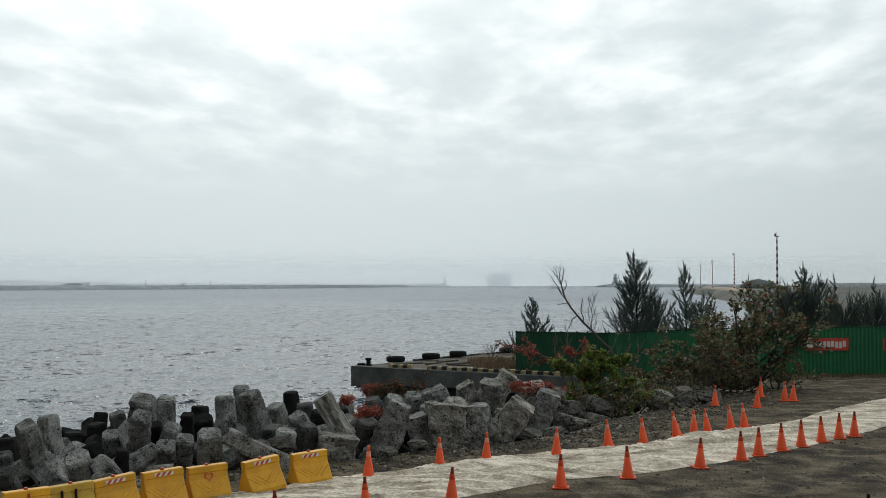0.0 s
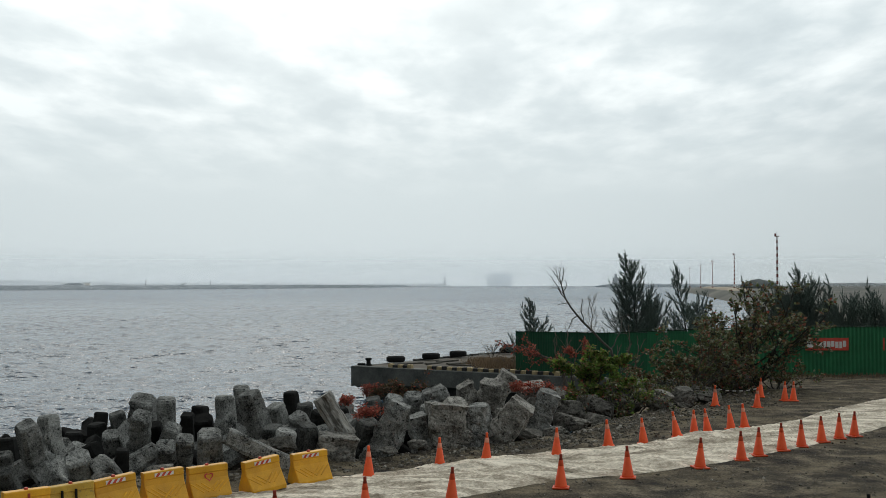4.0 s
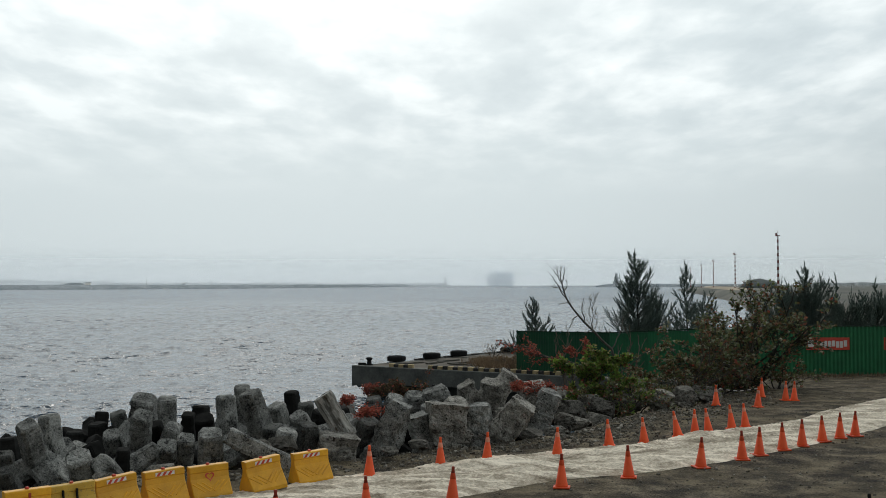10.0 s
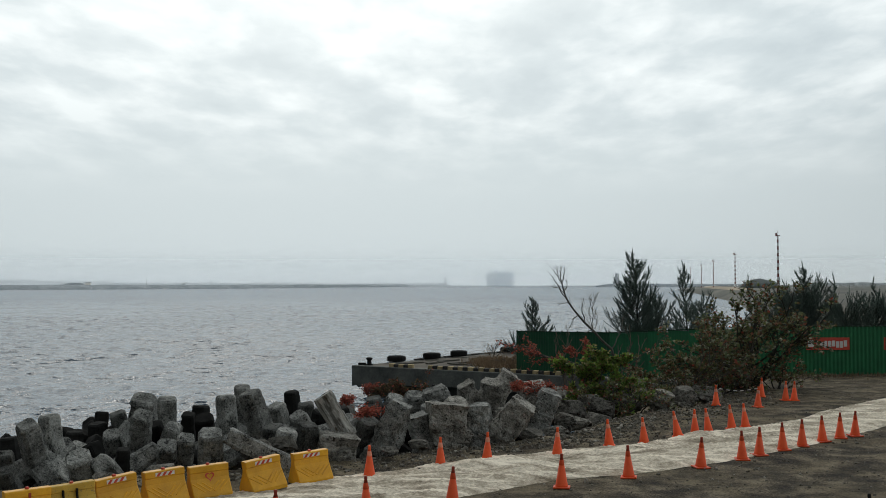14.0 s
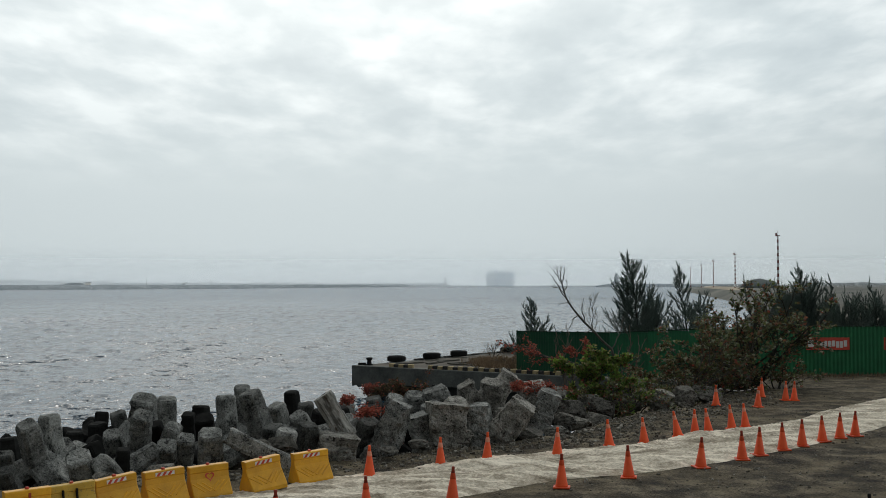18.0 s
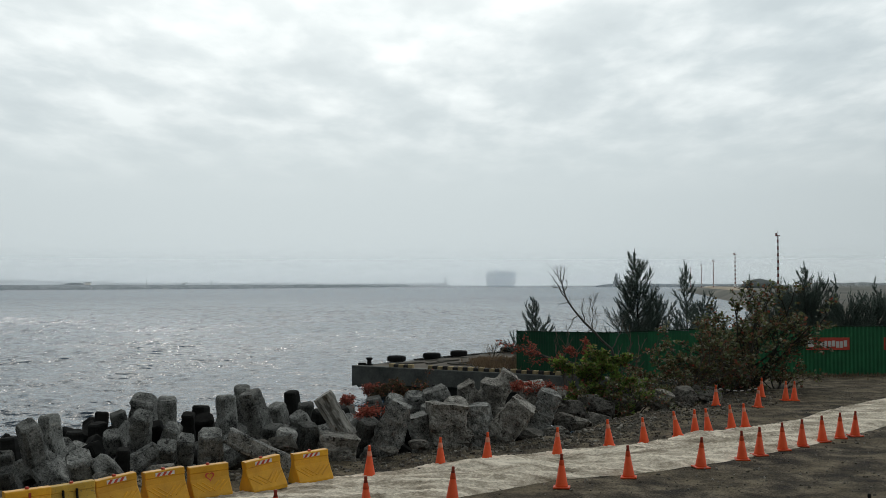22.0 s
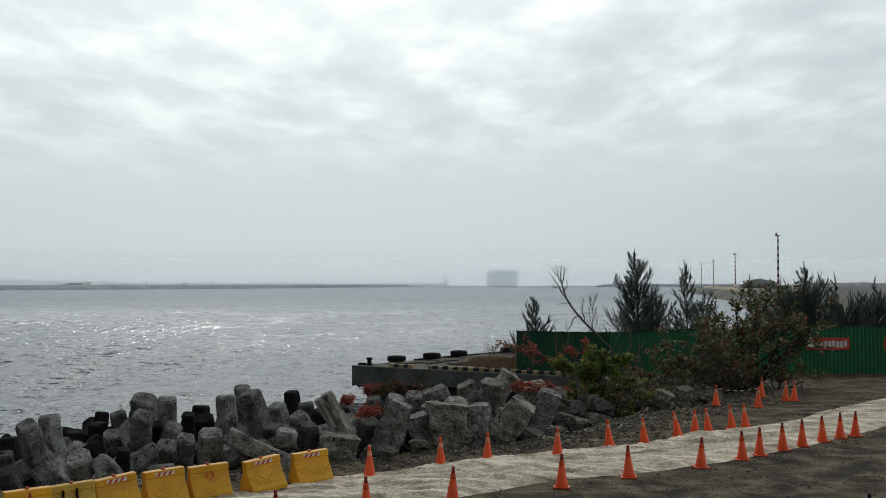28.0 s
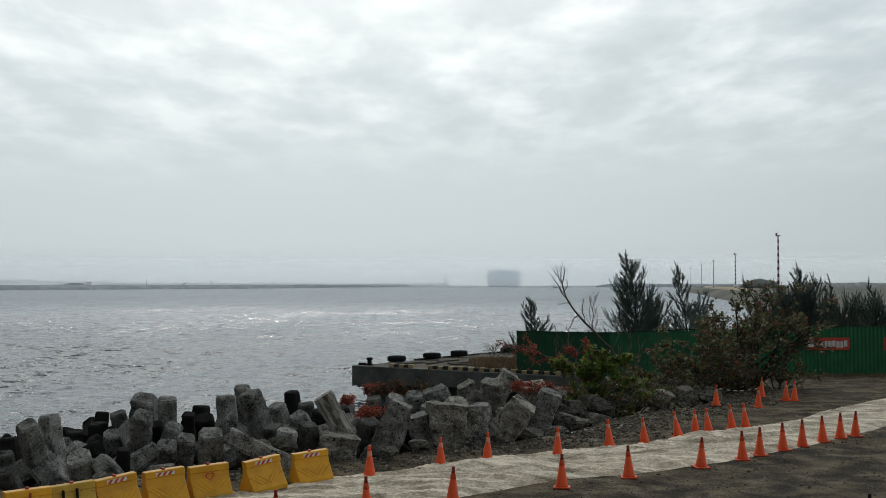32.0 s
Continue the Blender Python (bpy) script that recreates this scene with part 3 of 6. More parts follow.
yellow = barrier(YELLOW)
tagged(yellow, "yellow plastic road barrier with striped panel on dirt", "road barrier", "barriers along the shore")
yellow.matrix_basis = pose(-2.99, 25.0, 0.03, 0, -4, 31)
for x, y, z, roll, a in ((-3.90, 24.0, 0.04, -6.5, 38), (-5.70, 22.6, 0.025, -3.5, 35), (-6.42, 21.75, 0.04, -6, 40)):
    copy_thing(yellow, pose(x, y, z, 0, roll, a))
plain = barrier(YELLOW, True)
tagged(plain, "plain yellow plastic road barrier with a red heart mark", "road barrier", "barriers along the shore")
plain.matrix_basis = pose(-4.92, 23.2, 0.02, 0, -3, 30)
bm = bmesh.new()
def heart(t, size):
    return size * 16 * math.sin(t) ** 3, size * (13 * math.cos(t) - 5 * math.cos(2 * t) - 2 * math.cos(3 * t) - math.cos(4 * t))


for i in range(28):
    a, b = 2 * math.pi * i / 28, 2 * math.pi * (i + 1) / 28
    ring = [heart(t, 0.0062) for t in (a, b)] + [heart(t, 0.0042) for t in (b, a)]
    bm.faces.new([bm.verts.new((x, -0.111 - max(0, -0.03 - z) * 0.75, 0.455 + z)) for x, z in ring])
part("heart_mark", bm, RED, plain, "red painted heart outline")
old = barrier(YELLOW_OLD, True)
tagged(old, "stained yellow plastic road barrier with black marks", "road barrier", "barriers along the shore")
old.matrix_basis = pose(-7.06, 21.06, 0.02, 0, -3, 36)
for dx in (-0.2, 0.06):
    bm = bmesh.new()
    box(bm, dx, -0.12, 0.47, 0.03, 0.09, 0.24)
    part("strap", bm, BLACK, old, "black strap")


end_one = barrier(YELLOW, True)
tagged(end_one, "plain yellow plastic road barrier with a dark red streak", "road barrier", "barriers along the shore")
end_one.matrix_basis = pose(-7.72, 20.5, 0.01, 0, -1, 38)
bm = bmesh.new()
box(bm, 0.02, -0.11, 0.50, 0.05, 0.012, 0.24, bevel=0.004)
part("paint_streak", bm, TIP, end_one, "dark red painted streak")


# ---- quay ----
QA, QU, QV = Vector((-5.8, 69.8, 0)), Vector((0.844, -0.536, 0)), Vector((0.60, 0.80, 0))
QZ = -0.7


def quay_at(u, v, z):
    p = QA + QU * u + QV * v
    return Vector((p.x, p.y, z))


def skewed(bm):
    """The quay's corner is not quite square."""
    for v in bm.verts:
        v.co.x += 0.078 * v.co.y


QTURN = math.degrees(math.atan2(QU.y, QU.x))
quay = tagged(new("quay"), "low stained concrete quay with a painted kerb", "quay", kind="structure")
quay.matrix_basis = pose(QA.x, QA.y, 0, 0, 0, QTURN)
bm = bmesh.new()
box(bm, 20.45, 22.3, -3.6, 39.1, 43.4, 5.3, bevel=0.06)
skewed(bm)
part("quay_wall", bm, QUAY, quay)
bm = bmesh.new()
box(bm, 20.1, 22.1, -0.756, 39.4, 43.4, 0.12)
skewed(bm)
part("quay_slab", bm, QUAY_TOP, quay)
bm = bmesh.new()
rough = random.Random(14)
rings = []
for k in range(161):
    u = 40.0 * k / 160
    low = -1.72 - 0.10 * rough.random() - (0.35 * rough.random() if u < 2.5 else 0) - 0.12 * noise.noise((u * 0.6, 0, 3))
    out = 0.02 * noise.noise((u * 1.5, 2, 0)) + 0.012 * rough.random()
    rings.append([bm.verts.new(p) for p in ((u, 0.6, -0.68), (u, 0.03 + out, -0.68), (u, 0.0 + out, -0.71 - 0.02 * rough.random()), (u, 0.01 + out, -0.82), (u, 0.03 + out, low), (u, 0.6, low))])
for p, q in zip(rings, rings[1:]):
    for k in range(6):
        bm.faces.new((p[k], q[k], q[(k + 1) % 6], p[(k + 1) % 6]))
bm.faces.new(rings[0][::-1])
bm.faces.new(rings[-1])
bmesh.ops.recalc_face_normals(bm, faces=bm.faces)
part("coping", bm, COPING, quay, "paler concrete coping with a broken lower edge")
bm = bmesh.new()
for k in range(30):
    box(bm, 0.32 + rough.uniform(-0.03, 0.03), 1.3 + 1.4 * k, -1.2, 0.62, 1.39, 1.04 + rough.uniform(-0.1, 0.04), bevel=0.03)
skewed(bm)
part("seaward_coping", bm, COPING, quay, "broken concrete edge")
rng = random.Random(9)
for name, n_blocks, where in (("front", 34, 0), ("seaward", 26, 1)):
    for k in range(n_blocks):
        if where == 0 and 5 <= k <= 7:
            continue
        bm = bmesh.new()
        w = 0.36
        if where == 0:
            box(bm, 2.9 + k * w + rng.uniform(-0.02, 0.02), 0.35 + rng.uniform(-0.03, 0.03), -0.62, w - rng.uniform(0.01, 0.05), 0.3, 0.32 + rng.uniform(-0.08, 0.02), bevel=0.035)
        else:
            box(bm, 0.3, 6.5 + k * 1.1, -0.68, 0.3, 0.85, 0.2, bevel=0.03)
            skewed(bm)
        part("kerb_block", bm, (CURB_YELLOW if k % 2 == 0 else CURB_BLACK) if where == 0 else (COPING if k % 3 else CURB_BLACK), quay)


def tyre():
    thing = new("tyre_fender")
    bm = bmesh.new()
    rings = []
    for i in range(24):
        a = 2 * math.pi * i / 24
        ring = []
        for r, z in ((0.42, 0.05), (0.46, 0.0), (0.70, 0.0), (0.80, 0.08), (0.82, 0.22), (0.80, 0.36), (0.70, 0.44), (0.46, 0.44), (0.42, 0.38)):
            ring.append(bm.verts.new((r * math.cos(a), r * math.sin(a), z)))
        rings.append(ring)
    for i in range(24):
        a, b = rings[i], rings[(i + 1) % 24]
        for k in range(9):
            bm.faces.new((a[k], b[k], b[(k + 1) % 9], a[(k + 1) % 9]))
    bmesh.ops.recalc_face_normals(bm, faces=bm.faces)
    part("rubber_ring", bm, BLACK, thing)
    for i in range(24):
        a = 2 * math.pi * i / 24
        if i % 2:
            continue
        bm = bmesh.new()
        box(bm, 0.815 * math.cos(a), 0.815 * math.sin(a), 0.22, 0.03, 0.12, 0.3, Matrix.Rotation(a, 4, "Z"))
        part("tread_lug", bm, BLACK, thing)
    return thing


first = None
for x, y, s in ((-3.05, 72.14, 1), (-0.77, 75.17, 1), (1.12, 77.7, 1.1), (4.87, 81.83, 1)):
    m = pose(x, y, QZ + 0.1, 0, 0, 40 * s)
    if first is None:
        first = tyre()
        first.matrix_basis = m @ Matrix.Diagonal((0.74, 0.74, 0.85, 1))
        tagged(first, "old black rubber tyre lying on the quay edge", "tyre", "tyres on the quay")
    else:
        copy_thing(first, m)

bollard = tagged(new("bollard"), "black iron mooring bollard on the quay corner", "bollard")
bollard.matrix_basis = pose(-4.71, 70.26, QZ)
bm = bmesh.new()
lathe(bm, [(0.30, 0.0), (0.30, 0.08), (0.20, 0.12), (0.17, 0.38), (0.26, 0.46), (0.28, 0.56), (0.2, 0.62)], 14)
part("post", bm, BLACK, bollard, smooth=True)
bollard.scale = (0.75, 0.75, 0.8)
bm = bmesh.new()
box(bm, -0.6, 0, 0.1, 0.7, 0.25, 0.2, bevel=0.05)
part("foot_block", bm, BLACK, bollard)


def plank(x, y, z, long, wide, turn, tip):
    bm = bmesh.new()
    box(bm, 0, 0, 0.05, long, wide, 0.09, bevel=0.012)
    ob = part("timber_plank", bm, BARK)
    ob.matrix_basis = pose(x, y, z, 0, tip, turn)
    tagged(ob, "weathered grey timber plank lying on the quay", "plank", "planks on the quay")


for u, v, long, wide, turn, tip in ((2.0, 3.2, 2.4, 0.22, 40, 0), (3.1, 4.4, 2.0, 0.2, 58, 1), (4.6, 5.6, 2.6, 0.25, 30, 0), (5.5, 4.0, 1.8, 0.2, -20, 2), (2.6, 6.6, 2.2, 0.22, 50, 0), (6.0, 8.4, 2.4, 0.24, 35, 0)):
    p = quay_at(u, v, QZ)
    plank(p.x, p.y, QZ + 0.004, long, wide, turn, tip)


# ---- hoarding ----
def fence():
    thing = tagged(new("hoarding_fence"), "green corrugated steel site hoarding with red signs", "fence", kind="structure")
    runs = [((4.4, 65.7, -0.72, 2.38), (9.2, 60.6, -0.62, 2.42)), ((9.2, 60.6, -0.62, 2.42), (15.6, 55.0, -0.06, 2.4)), ((15.6, 55.0, -0.06, 2.4), (31, 54.6, 0.0, 2.41))]
    for (ax, ay, az, ah), (bx, by, bz, bh) in runs:
        length = math.hypot(bx - ax, by - ay)
        count = max(1, round(length / 1.2))
        turn = math.atan2(by - ay, bx - ax)
        for k in range(count):
            f0, f1 = k / count, (k + 1) / count
            w = length / count
            zb, h = az + (bz - az) * f0, ah + (bh - ah) * f0 + 0.02 * noise.noise((ax + k, 3, 1))
            ox, oy = ax + (bx - ax) * f0, ay + (by - ay) * f0
            verts, faces, ribs = [], [], 24
            for i in range(ribs + 1):
                x = w * i / ribs - 0.002
                y = (-0.026 if i % 4 in (0, 1) else 0.014) if ax > 12 else (-0.010 if i % 4 in (0, 1) else 0.010)
                verts += [(x, y, 0.02), (x, y, h), (x, y + 0.006, h), (x, y + 0.006, 0.02)]
            for i in range(ribs):
                a = i * 4
                faces += [(a, a + 4, a + 5, a + 1), (a + 1, a + 5, a + 6, a + 2), (a + 2, a + 6, a + 7, a + 3)]
            # the left panels get their shade from the darker paint
            paint = FENCE_SHADED if ox < 8.4 else FENCE
            p = part("panel", mesh_of("panel", verts, faces, paint), paint, thing)
            p.matrix_basis = pose(ox, oy, zb, 0, 0, math.degrees(turn))
            bm = bmesh.new()
            box(bm, 0, 0.06, h / 2 + 0.03, 0.06, 0.06, h + 0.1)
            p = part("post", bm, FENCE_DARK, thing, "dark steel post")
            p.matrix_basis = pose(ox, oy, zb, 0, 0, math.degrees(turn))
        bm = bmesh.new()
        box(bm, length / 2, 0, 0, length, 0.05, 0.05)
        p = part("top_rail", bm, FENCE_DARK, thing)
        p.matrix_basis = look((ax, ay, az + ah), (bx, by, bz + bh)) @ pose(0, 0, 0, 0, 90, 0)
    return thing


fence()


def sign(x, width):
    thing = tagged(new("warning_sign"), "red warning sign with white unreadable lettering on green hoarding", "sign", "signs on the hoarding")
    thing.matrix_basis = pose(x, 54.82, 1.2, 0, 0, -1)
    bm = bmesh.new()
    box(bm, 0, 0, 0.31, width, 0.02, 0.62)
    part("board", bm, RED, thing)
    rng2 = random.Random(3)
    bm = bmesh.new()
    box(bm, -width / 2 + 0.24, -0.014, 0.32, 0.3, 0.008, 0.36)
    part("pictogram_bar", bm, WHITE, thing, "white square")
    x = -width / 2 + 0.52
    while x < width / 2 - 0.1:
        w = rng2.uniform(0.12, 0.18)
        bm = bmesh.new()
        box(bm, x + w / 2, -0.014, 0.30 + rng2.uniform(-0.03, 0.03), w, 0.008, rng2.uniform(0.24, 0.34))
        part("lettering_bar", bm, WHITE, thing, "white bar")
        x += w + rng2.uniform(0.03, 0.05)


sign(19.2, 2.15)
sign(23.08, 2.15)


# ---- tetrapods and rocks ----
LEGS = [Vector((0, 0, 1)), Vector((0.943, 0, -0.333)), Vector((-0.471, 0.816, -0.333)), Vector((-0.471, -0.816, -0.333))]


def tetrapod_mesh(seed, material, long=1.2, tip=0.25, root=0.30):
    verts, faces, sides = [], [], 8
    for k, d in enumerate(LEGS):
        s = d.orthogonal().normalized()
        t = d.cross(s)
        base = len(verts)
        rings = [(0.0, root * 0.9)] + [(h, root + (tip - root) * (h - 0.2) / 0.97) for h in (0.2, 0.35, 0.5, 0.65, 0.8, 0.92, 1.04, 1.10)] + [(1.148, tip), (1.2, tip * 0.84), (1.202, tip * 0.3)]
        for q, (h, r) in enumerate(rings):
            for i in range(sides):
                a = 2 * math.pi * ((i // 2) / 4 + (i % 2 - 0.5) * 0.068 + 0.05 * k)
                p = d * (h * long / 1.2) + (s * math.cos(a) + t * math.sin(a)) * r * 1.05
                w = noise.noise(p * 1.7 + Vector((seed * 7, 0, 0))) * 0.014 + noise.noise(p * 5 + Vector((0, seed * 5, 0))) * 0.012 - max(0, noise.noise(p * 9 + Vector((0, 0, seed * 5))) - 0.2) * 0.16
                verts.append(p * (1 + w * 0.5) + (s * math.cos(a) + t * math.sin(a)) * w * 0.6)
        for q in range(len(rings) - 1):
            for i in range(sides):
                j = (i + 1) % sides
                faces.append((base + q * sides + i, base + q * sides + j, base + (q + 1) * sides + j, base + (q + 1) * sides + i))
        top = base + (len(rings) - 1) * sides
        faces.append(tuple(top + i for i in range(sides)))
    return mesh_of("tetrapod", verts, faces, material)


TETRA = [tetrapod_mesh(k, CONCRETE) for k in range(4)]
TETRA_PALE = [tetrapod_mesh(31, BEAM, 1.2, 0.235, 0.27)]
TETRA_DAMP = [tetrapod_mesh(k + 15, DAMP) for k in range(3)]
TETRA_WET_SHADE = [tetrapod_mesh(k + 9, WET_SHADE_STONE) for k in range(2)]
pick = random.Random(21)


def tetrapod(x, y, z, lean=0.0, nod=0.0, spin=None, size=1.0, wet_shade=False, pale=False):
    """One tetrapod by the middle of the end of its uppermost leg. lean: degrees to the right; nod: degrees towards the
    viewer. Near-black ones carry gap shade in their colour.
    """
    free = spin is None
    if free:
        spin, lean, nod = pick.uniform(0, 120), lean + pick.gauss(0, 8), nod + pick.gauss(2, 8)
    turn = Matrix.Rotation(radians(lean), 4, "Y") @ Matrix.Rotation(radians(nod), 4, "X") @ Matrix.Rotation(radians(spin), 4, "Z")
    axis = turn.to_3x3() @ Vector((0, 0, 1))
    centre = Vector((x, y, z)) - axis * 1.2 * size
    damp = free and pick.random() < 0.3
    ob = new("tetrapod", pick.choice(TETRA_WET_SHADE if wet_shade else TETRA_PALE if pale else TETRA_DAMP if damp else TETRA))
    ob.matrix_basis = Matrix.Translation(centre) @ turn @ Matrix.Diagonal((size, size, size, 1))
    return tagged(ob, "soaked near-black concrete tetrapod with gap shade in its colour, low in the seawall pile" if wet_shade else "pale streaked concrete tetrapod leg leaning in the seawall pile" if pale else "damp dark grey pitted concrete tetrapod in the seawall pile" if damp else "weathered grey pitted concrete tetrapod in the seawall pile", "tetrapod", "tetrapods along the shore")


def slab(x, y, z, long, wide, deep, lean, nod, yaw, material, label, seed, flare=1.0, worn=1.0):
    """A broken concrete slab by the middle of its upper end; it widens by flare to its foot."""
    verts, faces, nl, nw = [], [], 22, 7
    ring = []
    for k in range(4 * nw):
        s, q = divmod(k, nw)
        u = q / nw * 2 - 1
        ring.append(((u, -1), (1, u), (-u, 1), (-1, -u))[s])
    for i in range(nl + 1):
        h = -long * i / nl
        w = 1 + (flare - 1) * i / nl
        for a, b in ring:
            p = Vector((a * wide / 2 * w, b * deep / 2 * w, h))
            chip = noise.noise(p * 2.3 + Vector((seed, 0, 0))) * 0.10 + noise.noise(p * 8 + Vector((0, seed, 0))) * 0.035 + noise.noise(p * 15 + Vector((0, seed, 3))) * 0.02 - 0.12 * max(0, noise.noise(p * 4.1 + Vector((seed, seed, 0))) - 0.25)
            groove = 0.02 * noise.noise((a * wide * 9, b * deep * 9, seed + h * 0.4))
            edge = -0.03 if abs(a) > 0.9 and abs(b) > 0.9 else 0
            p += Vector((a, b, 0)) * ((chip + groove) * worn + edge)
            if i == 0:
                p.z += noise.noise((a * 2, b * 2, seed)) * 0.08
            verts.append(p)
    n_ring = len(ring)
    for i in range(nl):
        for k in range(n_ring):
            j = (k + 1) % n_ring
            faces.append((i * n_ring + k, (i + 1) * n_ring + k, (i + 1) * n_ring + j, i * n_ring + j))
    faces.append(tuple(range(n_ring)))
    faces.append(tuple(nl * n_ring + k for k in range(n_ring))[::-1])
    ob = new("concrete_slab", mesh_of("slab", verts, faces, material))
    ob.matrix_basis = Matrix.Translation((x, y, z)) @ Matrix.Rotation(radians(lean), 4, "Y") @ Matrix.Rotation(radians(nod), 4, "X") @ Matrix.Rotation(radians(yaw), 4, "Z")
    return tagged(ob, label, "concrete slab", "broken slabs in the seawall")


tetrapod(-10.21, 27.0, 1.07, lean=-2, nod=32, spin=-46, size=1.08)
tetrapod(-10.10, 28.2, 1.15, lean=-7, nod=2, spin=52, size=1.02)
tetrapod(-12.01, 30.5, 0.25, nod=5, size=0.99, wet_shade=True)
tetrapod(-10.97, 27.5, 0.28, lean=8, nod=18, size=0.95)
tetrapod(-10.18, 25.6, 0.18, lean=-15, nod=30, size=0.93)
tetrapod(-10.70, 32.0, 0.21, lean=4, nod=5, size=1.1, wet_shade=True)
tetrapod(-9.82, 29.6, 0.15, lean=8, nod=25, size=1.13)
tetrapod(-8.70, 26.2, 0.40, lean=-4, nod=38, spin=20, size=1.3)
tetrapod(-8.14, 26.2, 0.22, lean=2, nod=66, spin=45, size=1.05)
tetrapod(-7.92, 27.3, 0.41, lean=4, nod=10, size=0.75, wet_shade=True)
tetrapod(-10.52, 34.0, 0.55, lean=6, size=0.91, wet_shade=True)
tetrapod(-10.36, 33.0, 0.33, lean=-6, nod=8, size=1.07, wet_shade=True)
tetrapod(-9.77, 33.0, 0.65, lean=4, nod=10, size=1.07)
tetrapod(-9.02, 30.0, 0.43, lean=10, nod=25, size=1.09)
tetrapod(-8.22, 30.2, 1.38, lean=8, nod=24, spin=4, size=1.5)
tetrapod(-7.81, 28.6, 1.10, lean=16, nod=36, spin=6, size=1.09)
tetrapod(-7.91, 31.5, 1.23, lean=3, nod=12, spin=12, size=1.2)
tetrapod(-7.75, 29.6, 0.74, lean=-8, nod=26, size=0.85, wet_shade=True, spin=5)
tetrapod(-7.16, 29.3, 0.72, lean=10, nod=18, size=1.01)
tetrapod(-7.64, 33.0, 0.61, lean=-6, nod=10, size=0.88, wet_shade=True)
tetrapod(-7.69, 35.0, 0.63, lean=6, size=1.07, wet_shade=True)
tetrapod(-6.84, 31.5, 0.68, lean=6, nod=16, size=1.14, wet_shade=True)
tetrapod(-6.90, 27.5, 0.49, lean=-5, nod=32, size=1.1)
tetrapod(-6.47, 27.8, 0.63, lean=6, nod=24, size=1.01)
tetrapod(-5.69, 26.9, 0.87, lean=3, nod=26, spin=15, size=1.28)
tetrapod(-6.13, 31.0, 1.36, lean=-2, nod=2, spin=40, size=1.07)
tetrapod(-5.14, 29.2, 1.63, lean=-15, nod=14, spin=52, size=1.17)
tetrapod(-5.85, 32.0, 1.52, spin=8, size=1.04, nod=14)
tetrapod(-4.71, 31.0, 1.09, lean=-6, nod=14, size=1.07)
tetrapod(-4.68, 34.0, 1.18, lean=4, nod=2, size=0.88, wet_shade=True)
tetrapod(-4.05, 32.5, 0.97, lean=-6, nod=10, size=1.05)
tetrapod(-4.03, 30.4, 0.89, lean=-8, nod=18, size=1.04)
tetrapod(-3.49, 28.6, 0.84, lean=6, nod=18, size=1.15)
tetrapod(-4.43, 28.6, 0.81, lean=-6, nod=20, size=1.09)
tetrapod(-3.91, 27.8, 0.80, lean=8, nod=12, size=1.22)
tetrapod(-2.87, 32.5, 0.97, lean=8, nod=18, size=1.05)
tetrapod(-1.99, 30.0, 0.78, lean=4, nod=16, size=1.26)
tetrapod(-2.28, 34.5, 0.68, lean=-10, nod=10, size=1.12, wet_shade=True)
tetrapod(-1.69, 35.0, 0.65, nod=16, size=1.14, wet_shade=True)
tetrapod(0.29, 35.0, 0.62, lean=10, nod=20, size=1.34)
tetrapod(1.17, 34.5, 0.66, lean=-14, nod=18, size=1.38)
tetrapod(-0.96, 38.0, 0.71, lean=10, nod=20, size=1.45)
tetrapod(-1.81, 42.0, 0.20, lean=20, nod=20, size=1.45)
tetrapod(-2.93, 46.0, -0.26, lean=-20, nod=10, size=1.45)
tetrapod(-0.42, 34.0, 0.81, lean=-20, nod=16, size=1.3)
slab(0.14, 31.0, 1.12, 1.50, 1.12, 0.90, 5, -2, 10, ERODED, "broad eroded concrete block wedged in the seawall", 20, 0.6)
slab(1.01, 31.6, 1.02, 1.40, 0.66, 0.70, -4, 0, -8, CONCRETE, "upright eroded concrete block in the seawall", 23, 0.85)
slab(2.36, 31.8, 1.07, 1.90, 0.74, 0.75, 34, 12, -12, ERODED, "large eroded concrete block leaning in the seawall", 26, 1.25)
slab(0.72, 37.0, 1.13, 1.30, 0.58, 0.60, -24, 14, 15, ERODED, "tilted concrete block end behind the seawall front", 29, 1.35)
slab(1.68, 37.0, 1.21, 1.30, 0.72, 0.70, 9, 16, -10, ERODED, "tilted concrete block end behind the seawall front", 32, 1.2)
slab(2.47, 40.0, 1.25, 1.50, 0.60, 0.60, 32, 8, 10, ERODED, "concrete block end jutting from the seawall", 35, 1.3)
slab(-0.29, 35.0, 1.17, 1.30, 0.70, 0.70, -16, 12, 12, CONCRETE, "tilted concrete block end behind the seawall front", 38, 1.35)
slab(2.93, 36.0, 1.21, 1.30, 0.85, 0.80, -6, 14, 6, ERODED, "broad concrete block overgrown with red creeper", 41, 1.2)
slab(3.43, 35.0, 1.08, 1.30, 0.62, 0.70, 18, 10, -6, CONCRETE, "concrete block among undergrowth", 44, 1.2)
slab(-0.74, 31.2, 0.79, 1.30, 0.55, 0.60, -14, 8, 10, CONCRETE, "concrete block behind a leaning slab", 47, 1.2)
slab(0.42, 34.0, 0.93, 1.00, 0.55, 0.50, 14, 20, 20, ERODED, "small concrete block end in the seawall", 50, 1.2)
tetrapod(-2.95, 31.5, 0.95, lean=-10, nod=10, spin=20, wet_shade=True)
tetrapod(-2.62, 30.6, 0.80, lean=6, nod=24, spin=50, size=1.05)
tetrapod(-3.42, 31.0, 0.93, lean=8, nod=12, spin=30, wet_shade=True)
tetrapod(-3.30, 30.2, 0.55, lean=-12, nod=28, spin=10)
